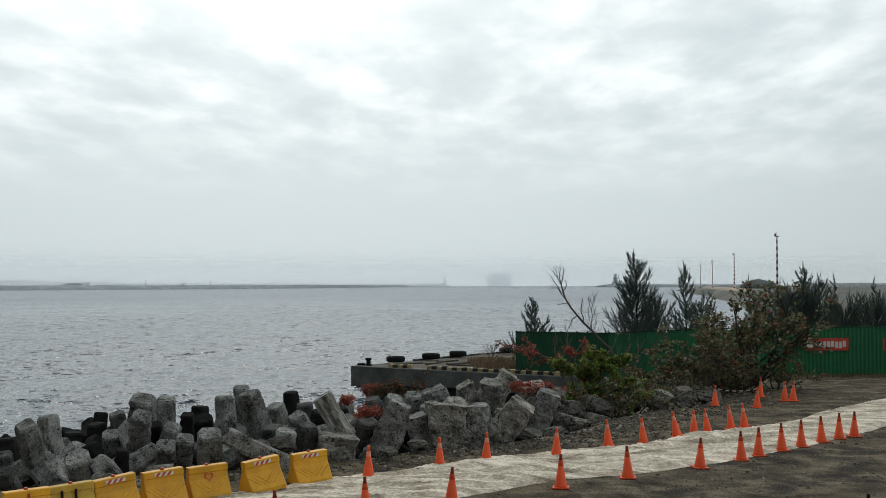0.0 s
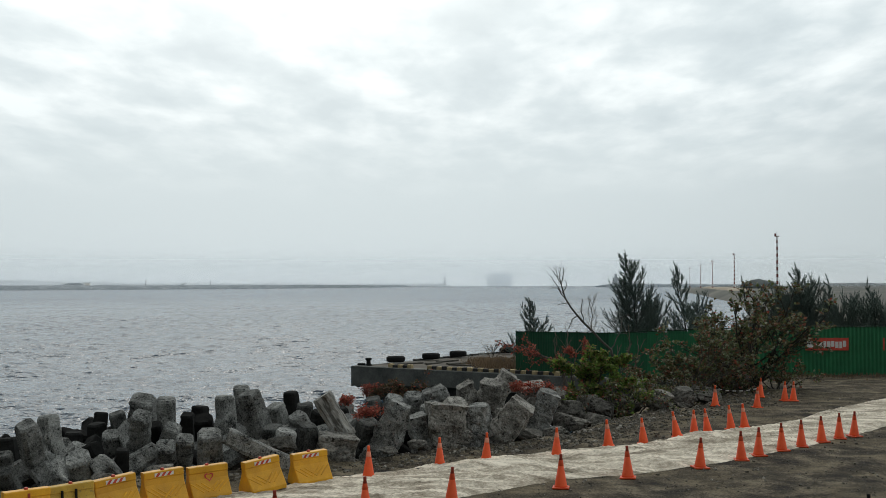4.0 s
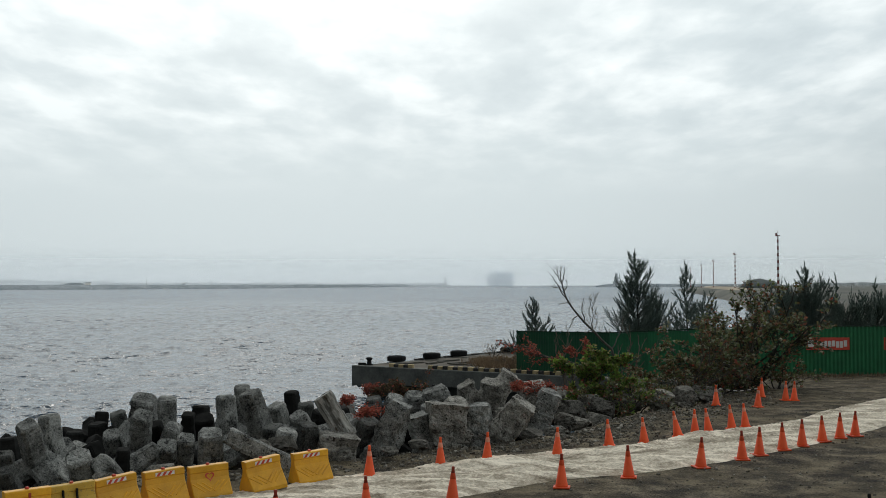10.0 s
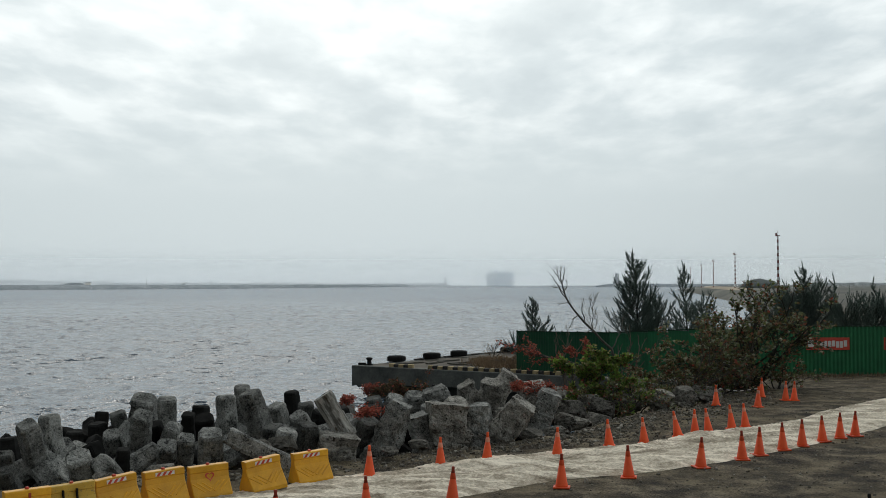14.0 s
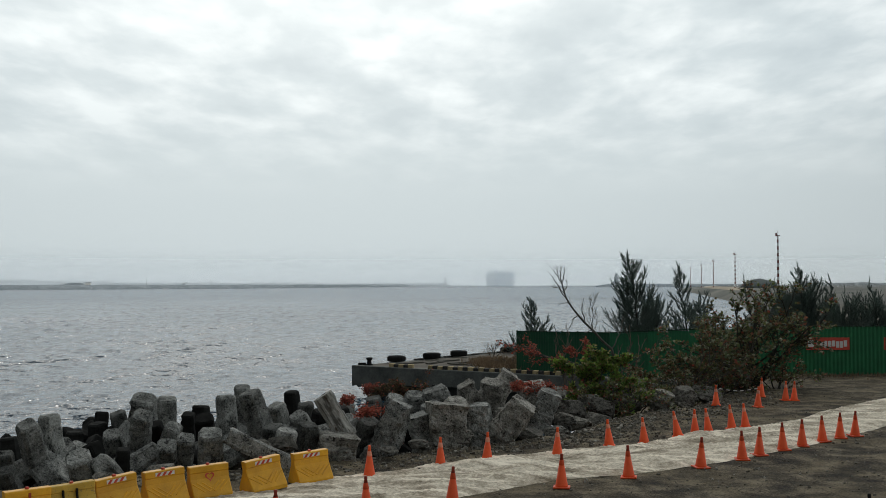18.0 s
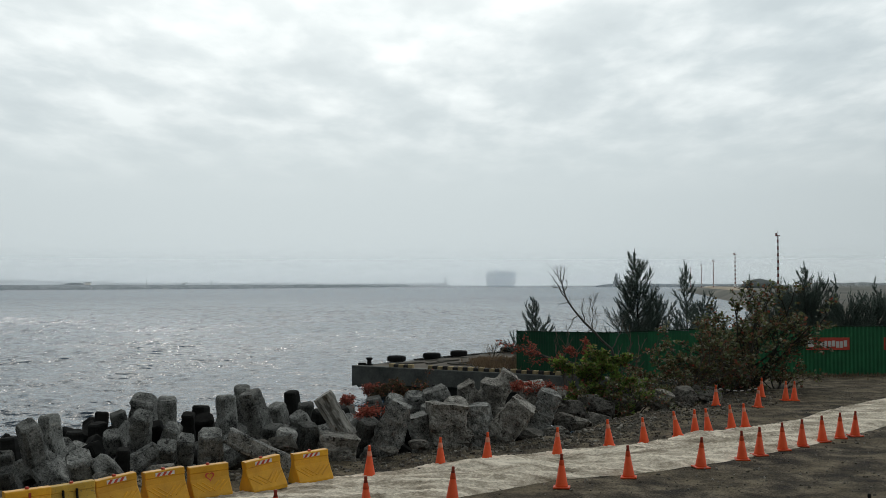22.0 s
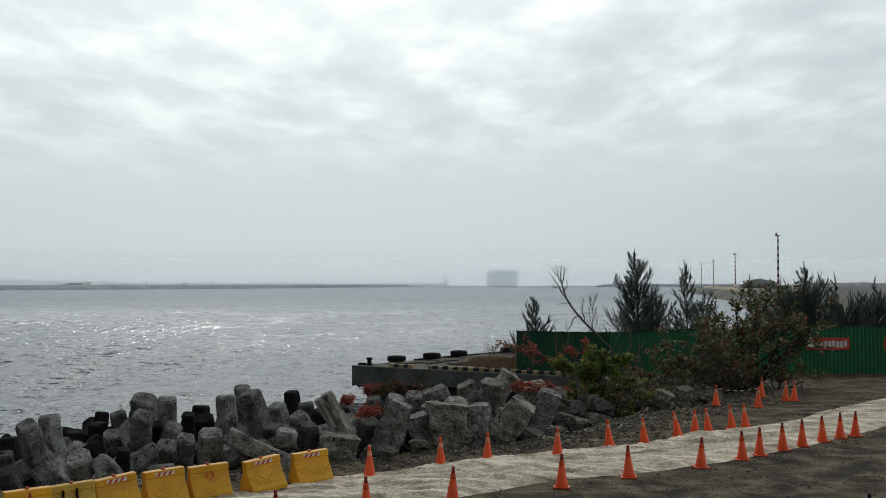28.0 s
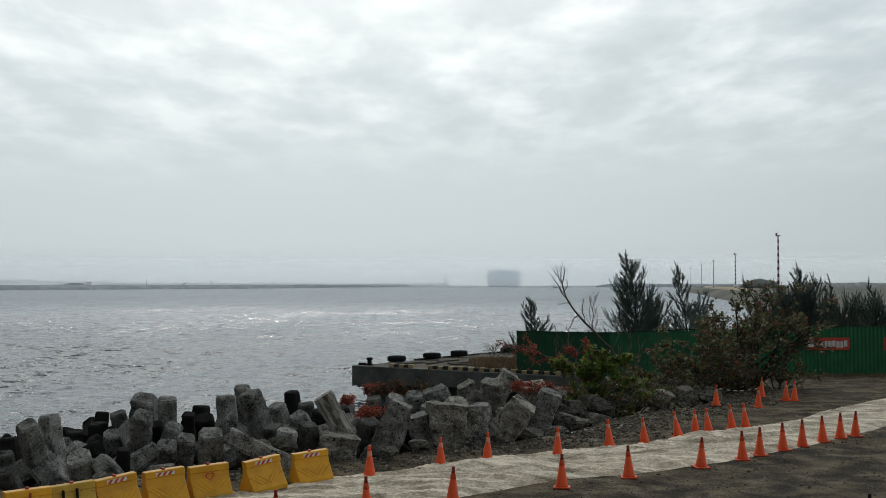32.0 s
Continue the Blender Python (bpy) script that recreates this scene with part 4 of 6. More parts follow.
slab(-3.21, 29.2, 1.52, 1.3, 0.50, 0.36, -33, 4, 14, BEAM, "pale streaked broken concrete slab leaning on the pile", 3, 1.03, 0.5)
slab(-2.70, 28.5, 0.60, 0.8, 0.95, 0.6, 6, 8, 8, ERODED, "low broken concrete block at the foot of the pile", 77, 1.1)
slab(-5.24, 26.8, 0.81, 1.7, 0.42, 0.42, -64, 6, 10, CONCRETE, "grey concrete beam lying across the pile", 5, 1.0, 0.3)
slab(-1.11, 29.6, 1.30, 2.0, 0.56, 0.55, 22, 6, -14, CONCRETE, "large tapering concrete slab leaning on the pile", 8, 1.55)
# low layer added so that the gaps in the pile show dark
tetrapod(-13.83, 33.3, -0.22, lean=-50, nod=-14.9, wet_shade=True)
tetrapod(-13.43, 33.5, -0.18, lean=-50, nod=7.5, wet_shade=True)
tetrapod(-11.78, 30.7, -0.19, lean=50, nod=-14.6, wet_shade=True)
tetrapod(-10.41, 28.1, -0.15, lean=50, nod=8.5, wet_shade=True)
tetrapod(-11.36, 32.7, 0.02, lean=-50, nod=39.5, wet_shade=True)
tetrapod(-11.01, 32.1, -0.10, lean=-50, nod=0.3, wet_shade=True)
tetrapod(-10.16, 31.7, 0.02, lean=-30, nod=14.9, wet_shade=True)
tetrapod(-9.13, 29.2, 0.15, lean=50, nod=22.1, wet_shade=True)
tetrapod(-10.18, 34.2, -0.07, lean=50, nod=-2.9, wet_shade=True)
tetrapod(-9.68, 34.6, -0.21, lean=-50, nod=11.9, wet_shade=True)
tetrapod(-8.41, 31.6, 0.01, lean=50, nod=10.2, wet_shade=True)
tetrapod(-7.72, 30.6, -0.04, lean=-50, nod=28.5, wet_shade=True)
tetrapod(-8.15, 35.5, -0.03, lean=30, nod=-5.4, wet_shade=True)
tetrapod(-7.23, 32.1, -0.15, lean=50, nod=-4.7, wet_shade=True)
tetrapod(-7.15, 34.6, -0.09, lean=50, nod=-13.0, wet_shade=True)
tetrapod(-6.59, 35.8, -0.26, lean=-30, nod=-2.0, wet_shade=True)
tetrapod(-6.37, 35.3, -0.12, lean=-30, nod=14.1, wet_shade=True)
tetrapod(-4.94, 32.0, -0.02, lean=50, nod=5.1, wet_shade=True)
tetrapod(-4.74, 33.0, -0.23, lean=-50, nod=19.8, wet_shade=True)
tetrapod(-4.39, 34.7, -0.21, lean=50, nod=22.5, wet_shade=True)
tetrapod(-3.50, 32.2, -0.27, lean=-30, nod=0.4, wet_shade=True)
tetrapod(-3.20, 32.7, -0.14, lean=30, nod=37.9, wet_shade=True)
tetrapod(-3.38, 37.1, -0.18, lean=-50, nod=33.0, wet_shade=True)
tetrapod(-2.45, 37.3, 0.09, lean=-30, nod=-9.3, wet_shade=True)
tetrapod(-1.75, 35.3, -0.24, lean=-30, nod=9.8, wet_shade=True)
tetrapod(-1.38, 33.7, -0.22, lean=50, nod=18.9, wet_shade=True)
tetrapod(-0.83, 36.1, -0.23, lean=50, nod=13.8, wet_shade=True)
tetrapod(-0.25, 36.0, -0.25, lean=-50, nod=6.8, wet_shade=True)
tetrapod(-0.03, 37.7, 0.04, lean=-50, nod=19.3, wet_shade=True)
tetrapod(0.85, 36.9, 0.16, lean=-30, nod=10.1, wet_shade=True)
tetrapod(1.15, 36.1, -0.04, lean=-30, nod=-19.6, wet_shade=True)
tetrapod(1.98, 39.6, 0.05, lean=50, nod=-6.6, wet_shade=True)
tetrapod(2.30, 37.6, 0.16, lean=30, nod=28.4, wet_shade=True)
tetrapod(2.97, 36.5, -0.14, lean=30, nod=27.0, wet_shade=True)


def rock_mesh(seed, material, flat=0.75, sub=4):
    bm = bmesh.new()
    bmesh.ops.create_icosphere(bm, subdivisions=sub, radius=1)
    shift = Vector((seed * 3.1, seed * 1.7, 0))
    for v in bm.verts:
        n1 = noise.noise(v.co * 1.1 + shift)
        cell = noise.noise(v.co * 2.6 + shift)
        v.co *= 1 + 0.5 * n1 + 0.26 * cell + 0.16 * noise.noise(v.co * 5 + shift) + 0.08 * noise.noise(v.co * 11 + shift)
        for ax in (Vector((1, 0.3, 0.2)), Vector((-0.6, 0.8, 0.1)), Vector((0.1, -0.9, 0.5)), Vector((-0.2, 0.2, 1))):
            ax = (ax + Vector((noise.noise(shift + ax), 0, 0))).normalized()
            over = v.co.dot(ax) - 0.68
            if over > 0:
                v.co -= ax * over * 0.85
        v.co.z *= flat
    me = bpy.data.meshes.new("rock")
    bm.to_mesh(me)
    bm.free()
    me.materials.append(material)
    return me


ROCKS = [rock_mesh(k + 1, RUBBLE) for k in range(5)]


def boulder(x, y, z, sx, sy, sz, spin=None, label="rough grey boulder half buried among shrubs"):
    ob = new("boulder", pick.choice(ROCKS))
    ob.matrix_basis = pose(x, y, z, pick.uniform(-12, 12), pick.uniform(-12, 12), pick.uniform(0, 360) if spin is None else spin) @ Matrix.Diagonal((sx, sy, sz, 1))
    return tagged(ob, label, "boulder", "boulders at the shore edge")


boulder(3.49, 37.5, 0.60, 0.43, 0.43, 0.50)
boulder(4.47, 38.5, 0.10, 0.60, 0.60, 0.60)
boulder(6.86, 41.0, 0.51, 0.72, 0.72, 0.63)
boulder(8.22, 42.0, 0.13, 0.61, 0.61, 0.48)
boulder(10.45, 43.2, 0.18, 0.62, 0.59, 0.50)
boulder(5.38, 38.0, -0.17, 0.51, 0.51, 0.31)
boulder(2.68, 33.5, -0.06, 0.52, 0.52, 0.24)
boulder(9.14, 41.8, -0.04, 0.39, 0.39, 0.22)
boulder(2.02, 34.0, 0.39, 0.42, 0.42, 0.42)
boulder(3.51, 34.0, -0.08, 0.46, 0.46, 0.32)
boulder(5.19, 39.5, 0.19, 0.49, 0.49, 0.57)
boulder(6.18, 40.0, 0.14, 0.54, 0.54, 0.49)
boulder(7.86, 43.0, 0.36, 0.58, 0.58, 0.53)
boulder(9.25, 42.0, 0.24, 0.62, 0.54, 0.52)
boulder(4.42, 36.5, -0.13, 0.45, 0.45, 0.30)
boulder(6.53, 39.6, -0.02, 0.33, 0.33, 0.20)
boulder(0.57, 31.0, 0.25, 0.38, 0.38, 0.29)
boulder(-2.68, 28.4, 0.10, 0.41, 0.41, 0.29)
boulder(-4.01, 27.5, 0.52, 0.37, 0.37, 0.28)
boulder(-4.62, 27.0, 0.45, 0.36, 0.36, 0.28)
boulder(-6.53, 25.8, 0.11, 0.35, 0.35, 0.27)
boulder(-7.67, 25.2, 0.02, 0.34, 0.34, 0.26)
boulder(12.73, 48.0, 0.32, 0.64, 0.64, 0.45)
boulder(11.48, 46.0, 0.07, 0.43, 0.43, 0.33)
boulder(1.23, 31.5, 0.21, 0.29, 0.29, 0.19)
boulder(-0.67, 29.6, 0.21, 0.31, 0.31, 0.18)
boulder(-1.40, 29.0, 0.15, 0.24, 0.24, 0.12)
boulder(2.96, 35.2, 0.54, 0.54, 0.54, 0.54)
boulder(3.65, 37.8, 0.67, 0.55, 0.55, 0.51)
boulder(6.96, 40.6, 0.30, 0.71, 0.71, 0.54)
boulder(8.10, 40.9, 0.25, 0.64, 0.60, 0.55)
boulder(3.95, 35.6, 0.07, 0.48, 0.48, 0.40)
boulder(5.66, 38.8, 0.13, 0.52, 0.52, 0.48)
boulder(9.56, 43.2, 0.12, 0.53, 0.53, 0.40)


def rubble(name, label, count, place, sizes, seed):
    """Loose stones, too many to count, as one mesh."""
    r = random.Random(seed)
    base = [(-1, -1, -1), (1, -1, -1), (1, 1, -1), (-1, 1, -1), (-0.7, -0.7, 1), (0.7, -0.7, 1), (0.7, 0.7, 1), (-0.7, 0.7, 1)]
    tri = [(0, 1, 5, 4), (1, 2, 6, 5), (2, 3, 7, 6), (3, 0, 4, 7), (4, 5, 6, 7)]
    spots = np.array([place(r) for _ in range(count)])
    zs = land_height(spots[:, 0], spots[:, 1])
    verts, faces = [], []
    for (x, y), z in zip(spots, zs):
        r.random()
        s = sizes[0] + (sizes[1] - sizes[0]) * r.random() ** 3
        a = r.uniform(0, 6.28)
        k = len(verts)
        for vx, vy, vz in base:
            q = (r.uniform(0.45, 1.0), r.uniform(0.45, 1.0), r.uniform(0.2, 0.7))
            px, py = vx * q[0] * s, vy * q[1] * s
            verts.append((x + px * math.cos(a) - py * math.sin(a), y + px * math.sin(a) + py * math.cos(a), z + vz * q[2] * s + 0.2 * s))
        faces += [tuple(k + i for i in t) for t in tri]
    tagged(new(name, mesh_of(name, verts, faces, STONES)), label, "rubble", kind="stuff")


def by_shore(r):
    k = r.choice((3, 4, 4, 5, 5, 6, 7))
    a, b, f = SHORE[k], SHORE[k + 1], r.random()
    x, y = a[0] + (b[0] - a[0]) * f, a[1] + (b[1] - a[1]) * f
    d = r.gauss(0.6, 0.9)
    n2 = Vector((b[1] - a[1], a[0] - b[0])).normalized()
    return x + n2.x * d, y + n2.y * d


rubble("rubble", "loose grey stones along the edge of the seawall", 4200, by_shore, (0.015, 0.085), 5)
rubble("gravel", "small stones scattered over the dirt", 3600, lambda r: (r.uniform(-4, 22), r.uniform(21, 53)), (0.01, 0.042), 6)


rubble("debris", "pale flakes of stone and litter trodden into the dirt", 1500, lambda r: (r.uniform(1, 19), r.uniform(18.5, 33)), (0.012, 0.06), 7)


# ---- plants ----
def leaf(verts, faces, p, d, length, width, r):
    side = d.cross(Vector((r.uniform(-1, 1), r.uniform(-1, 1), r.uniform(-1, 1)))).normalized()
    k = len(verts)
    up = d.cross(side) * width * 0.35
    verts += [p, p + d * length * 0.45 + side * width + up, p + d * length, p + d * length * 0.45 - side * width + up]
    faces.append((k, k + 1, k + 2, k + 3))


def blade(verts, faces, p, d, length, width, r):
    side = d.cross(Vector((r.uniform(-1, 1), r.uniform(-1, 1), r.uniform(-1, 1)))).normalized() * width
    k = len(verts)
    verts += [p - side, p + side, p + d * length * 0.6 + side * 0.7, p + d * length]
    faces.append((k, k + 1, k + 2, k + 3))


def plume(crown, pts, width, r):
    """A feather of short needled twigs along a branch, narrowing to a sharp tip."""
    span = (pts[-1] - pts[0]).length
    count = int(46 * span) + 5
    for s in range(count):
        t = (s + r.random()) / count
        k = min(3, int(t * 4))
        p = pts[k].lerp(pts[k + 1], t * 4 - k)
        along = (pts[k + 1] - pts[k]).normalized()
        out = Matrix.Rotation(r.uniform(0, 6.28), 3, along) @ along.orthogonal().normalized()
        long = width * (0.25 + 0.95 * math.sin(math.pi * (0.12 + 0.86 * t)) ** 0.8) * r.uniform(0.55, 1.2)
        lead = (along * r.uniform(0.8, 1.2) + out * r.uniform(0.35, 0.85)).normalized()
        for q in range(3):
            d = (lead + Vector((r.gauss(0, 0.16), r.gauss(0, 0.16), r.gauss(0.05, 0.16)))).normalized()
            blade(*crown, p, d, long * r.uniform(0.6, 1.0), 0.0092, r)
    for q in range(5):
        d = ((pts[4] - pts[3]).normalized() + Vector((r.gauss(0, 0.1), r.gauss(0, 0.1), 0.1))).normalized()
        blade(*crown, pts[4] - d * 0.05, d, width * r.uniform(0.5, 1.0), 0.006, r)


def casuarina(x, y, z, height, spread, seed, dense=1.0, split=0.55, label="dark green casuarina tree with feathery upright branches", bare=False, crown_power=0.95):
    """A casuarina: a tapered trunk and needled branches that curve upwards to sharp tips; its upper crown is a part that sways."""
    r = random.Random(seed)
    thing = tagged(new("casuarina_tree"), label, "tree", "casuarina trees behind the hoarding")
    thing.matrix_basis = pose(x, y, z)
    cut = height * split
    pivot = Vector((0, 0, cut))
    lists = {"trunk": ([], []), "lower_branchwork": ([], []), "upper_branchwork": ([], []), "lower_crown": ([], []), "upper_crown": ([], [])}
    bend = [Vector((0.12 * noise.noise((seed, k * 0.6, 0)) * k * 0.25, 0.1 * noise.noise((seed, 0, k * 0.6)) * k * 0.25, height * 0.96 * k / 10)) for k in range(11)]
    cutk = max(2, round(split * 10))
    tube(*lists["trunk"], bend[:cutk + 1], [0.02 + 0.009 * height * (1 - k / 10.5) for k in range(cutk + 1)], 7)
    tube(*lists["upper_branchwork"], bend[cutk:], [0.006 + 0.009 * height * (1 - k / 10.1) for k in range(cutk, 11)], 6)
    count = round(36 * dense * height / 6)
    for i in range(count):
        f = 0.05 + 0.86 * (i / count) ** 0.95
        p0 = bend[min(9, int(f * 10))].lerp(bend[min(10, int(f * 10) + 1)], f * 10 - int(f * 10))
        upper = p0.z > cut
        a = i * 2.4 + r.uniform(-0.5, 0.5)
        long = spread * (0.14 + 1.15 * (1 - f) ** crown_power) * r.uniform(0.5, 1.3)
        lean = radians(68 - 24 * f + r.uniform(-8, 8))
        side = Vector((math.cos(a), math.sin(a), 0))
        pts = [p0 + side * long * math.sin(lean) * (t - 0.22 * t * t) + Vector((0, 0, long * (math.cos(lean) * t + 0.30 * t * t))) for t in (0, 0.25, 0.5, 0.75, 1.0)]
        limb = lists["upper_branchwork" if upper else "lower_branchwork"]
        tube(*limb, pts, [0.018, 0.014, 0.010, 0.006, 0.003], 4)
        crown = lists["upper_crown" if upper else "lower_crown"]
        if bare:
            for q in range(10):
                t = r.uniform(0.3, 1.0)
                p = pts[0].lerp(pts[-1], t)
                tube(*limb, [p, p + Vector((r.uniform(-0.2, 0.2), r.uniform(-0.2, 0.2), r.uniform(0.1, 0.4)))], [0.006, 0.003], 3)
            continue
        plume(crown, pts, 0.16 + 0.04 * min(1, long), r)
        for q in range(max(3, int(4.6 * long))):
            t = r.uniform(0.12, 0.8)
            k = min(3, int(t * 4))
            p = pts[k].lerp(pts[k + 1], t * 4 - k)
            d = ((pts[k + 1] - pts[k]).normalized() + Vector((r.gauss(0, 0.5), r.gauss(0, 0.5), r.gauss(0.15, 0.2)))).normalized()
            span = r.uniform(0.3, 0.6) * long * (1.05 - 0.6 * t)
            sub = [p + d * span * s + Vector((0, 0, 0.2 * span * s * s)) for s in (0, 0.25, 0.5, 0.75, 1)]
            tube(*limb, sub, [0.007, 0.006, 0.005, 0.003, 0.002], 3)
            plume(crown, sub, 0.145, r)
    if not bare:
        plume(lists["upper_crown"], [bend[6], bend[7], bend[8], bend[9], bend[10]], 0.2, r)
        plume(lists["upper_crown"], [bend[7], bend[8], bend[9], bend[9].lerp(bend[10], 0.6), bend[10]], 0.15, r)
    up = None
    for name in ("trunk", "lower_branchwork", "lower_crown", "upper_branchwork", "upper_crown"):
        v, fc = lists[name]
        if not v:
            continue
        mat = NEEDLES if "crown" in name else (TWIG if bare else DARK_BARK)
        if name.startswith("upper"):
            v = [q - pivot for q in v]
        ob = part(name, mesh_of(name, v, fc, mat), mat, thing if name != "upper_crown" or up is None else up)
        if name == "upper_branchwork":
            ob.location = pivot
            up = ob
    return thing, up, pivot


SWAYING = []
for args in (dict(x=5.55, y=66.5, z=-0.9, height=4.85, spread=1.7, seed=3, dense=1.8, split=0.6),
             dict(x=11.2, y=63.0, z=-0.85, height=7.65, spread=2.3, seed=5, dense=1.75, split=0.45),
             dict(x=11.0, y=63.4, z=-0.85, height=6.1, spread=1.8, seed=27, dense=0.9, split=0.5),
             dict(x=12.6, y=64.2, z=-0.85, height=4.7, spread=1.9, seed=8, dense=2.0, split=0.55, crown_power=0.6),
             dict(x=13.8, y=62.0, z=-0.85, height=6.95, spread=1.8, seed=12, dense=1.1, split=0.45),
             dict(x=15.2, y=64.0, z=-0.85, height=4.5, spread=2.0, seed=14, dense=2.0, split=0.55, crown_power=0.6),
             dict(x=17.6, y=62.5, z=-0.85, height=6.1, spread=1.1, seed=15, dense=0.6, split=0.5),
             dict(x=20.7, y=62.5, z=-0.85, height=6.9, spread=1.7, seed=17, dense=1.5, split=0.5),
             dict(x=22.6, y=63.0, z=-0.85, height=6.2, spread=1.1, seed=18, dense=0.7, split=0.5),
             dict(x=24.9, y=62.8, z=-0.85, height=6.0, spread=1.2, seed=19, dense=0.75, split=0.5),
             dict(x=19.8, y=63.4, z=-0.85, height=4.7, spread=2.2, seed=23, dense=2.2, split=0.5, crown_power=0.45),
             dict(x=21.3, y=63.4, z=-0.85, height=5.0, spread=2.3, seed=25, dense=2.4, split=0.5, crown_power=0.45),
             dict(x=22.9, y=62.0, z=-0.85, height=4.2, spread=2.2, seed=24, dense=2.1, split=0.5, crown_power=0.45),
             dict(x=24.6, y=62.4, z=-0.85, height=4.4, spread=2.0, seed=26, dense=2.0, split=0.5, crown_power=0.45),
             dict(x=25.9, y=63.0, z=-0.85, height=4.2, spread=1.5, seed=20, dense=1.2, split=0.5, crown_power=0.45)):
    SWAYING.append(casuarina(**args))
casuarina(8.75, 64.0, -0.8, 5.1, 1.5, 31, 0.8, 0.55, "thin leafless grey sapling behind the hoarding", True)


def shrub(name, x, y, z, stems, leaf_mat, leaf_size, per_twig, seed, label, category="shrub", twig=BARK, thick=0.035, fork=4, red_share=0.0, wide=0.5, deep=2, flat=0.7, short=1.0):
    """Stems given by their tips (relative to the base), forking twigs, and leaves at the twigs' ends."""
    r = random.Random(seed)
    thing = tagged(new(name), label, category)
    thing.matrix_basis = pose(x, y, z)
    wood, leaves, reds = ([], []), ([], []), ([], [])

    def grow(p, tip, rad, level):
        span = tip - p
        mid = [p + span * t + Vector((r.gauss(0, 1), r.gauss(0, 1), r.gauss(0, 0.6))) * span.length * 0.05 * math.sin(3.14 * t) for t in (0, 0.25, 0.5, 0.75, 1)]
        tube(*wood, mid, [rad, rad * 0.85, rad * 0.7, rad * 0.55, rad * 0.4], 5 if level < 2 else 3)
        if level < deep:
            for k in range(fork):
                t = r.uniform(0.35, 1.0)
                q = mid[0].lerp(mid[-1], t)
                q = mid[min(3, int(t * 4))].lerp(mid[min(4, int(t * 4) + 1)], t * 4 - int(t * 4)) if t < 1 else mid[-1]
                d = (span.normalized() + Vector((r.gauss(0, wide), r.gauss(0, wide), r.gauss(0.1, wide * flat)))).normalized()
                grow(q, q + d * span.length * short * r.uniform(0.28, 0.5), max(0.004, rad * 0.5), level + 1)
        if level >= 1:
            for k in range(per_twig):
                t = r.uniform(0.2, 1.05)
                q = p + span * t + Vector((r.gauss(0, 0.05), r.gauss(0, 0.05), r.gauss(0, 0.05)))
                d = (span.normalized() * 0.6 + Vector((r.gauss(0, 0.7), r.gauss(0, 0.7), r.gauss(-0.1, 0.5 * flat)))).normalized()
                s = leaf_size * r.uniform(0.6, 1.25)
                leaf(*(reds if r.random() < red_share else leaves), q, d, s, s * 0.36, r)

    for tip in stems:
        grow(Vector((r.uniform(-0.12, 0.12), r.uniform(-0.12, 0.12), 0)), Vector(tip), thick * r.uniform(0.7, 1.1), 0)
    part("branchwork", mesh_of("branchwork", *wood, twig), twig, thing)
    if leaves[0]:
        part("foliage", mesh_of("foliage", *leaves, leaf_mat), leaf_mat, thing)
    if reds[0]:
        part("red_foliage", mesh_of("red_foliage", *reds, RED_LEAF), RED_LEAF, thing, "red autumn leaves")
    return thing


shrub("sea_almond_shrub", 13.4, 48, -0.1, [(0.60, 0.00, 3.34), (-0.54, 0.30, 3.44), (0.20, -0.57, 3.49), (0.90, 0.54, 3.58), (-1.30, -0.13, 2.85), (1.49, -0.46, 3.22), (-0.37, 0.89, 3.07), (-0.79, -0.88, 3.12), (2.03, 0.36, 3.24), (-1.75, 0.43, 2.55), (1.07, -1.06, 3.18), (0.81, 1.17, 3.14), (-2.05, -0.64, 1.95), (2.63, -0.29, 2.70), (-1.30, 1.13, 2.60), (-0.25, -1.42, 2.69), (2.28, 0.95, 2.70), (-2.84, 0.06, 1.75), (2.25, -1.10, 2.75), (-0.05, 1.60, 2.28), (-1.94, -1.26, 1.8), (3.33, 0.23, 2.70), (-3.60, 0.57, 1.24), (-3.00, -0.29, 1.09), (-2.40, -0.48, 1.02), (-1.80, -0.60, 1.63), (-1.20, -0.24, 1.44), (-0.60, 0.10, 1.38), (-0.00, 0.29, 1.29)], BROWN_LEAF, 0.175, 2, 41, "large half-bare spreading shrub with bronze green leaves", twig=DARK_BARK, thick=0.06, fork=4, red_share=0.03, wide=0.8, deep=3, flat=0.35, short=0.9)
shrub("sea_almond_shrub", 10.0, 44, -0.2, [(-0.8, 0, 2.2), (0.4, 0.3, 2.4), (1.2, -0.2, 2.3), (-0.2, -0.4, 2.0), (1.9, 0.1, 2.1), (-1.7, 0, 1.7), (2.4, 0, 1.9), (0.6, -0.3, 2.0), (-1.3, 0.3, 1.5), (1.5, 0.4, 2.4), (-2.1, 0.1, 1.2), (2.6, 0.3, 2.2)], BROWN_LEAF, 0.165, 2, 42, "low shrub with bronze and green leaves", fork=4, red_share=0.01, wide=0.75, deep=3, flat=0.35, short=0.85)
shrub("green_shrub", 5.35, 40.5, -0.95, [(-0.6, 0, 2.8), (0.1, 0.2, 3.0), (0.6, -0.2, 2.8), (0.0, -0.4, 2.3), (-1.0, 0.1, 2.3), (1.2, 0.1, 2.4), (0.5, 0.4, 2.6), (1.5, -0.1, 1.9), (-0.3, -0.3, 2.6)], GREEN_LEAF, 0.14, 5, 43, "bushy yellow green shrub among the rocks", fork=5, red_share=0.03, wide=0.7, deep=3, short=0.55)
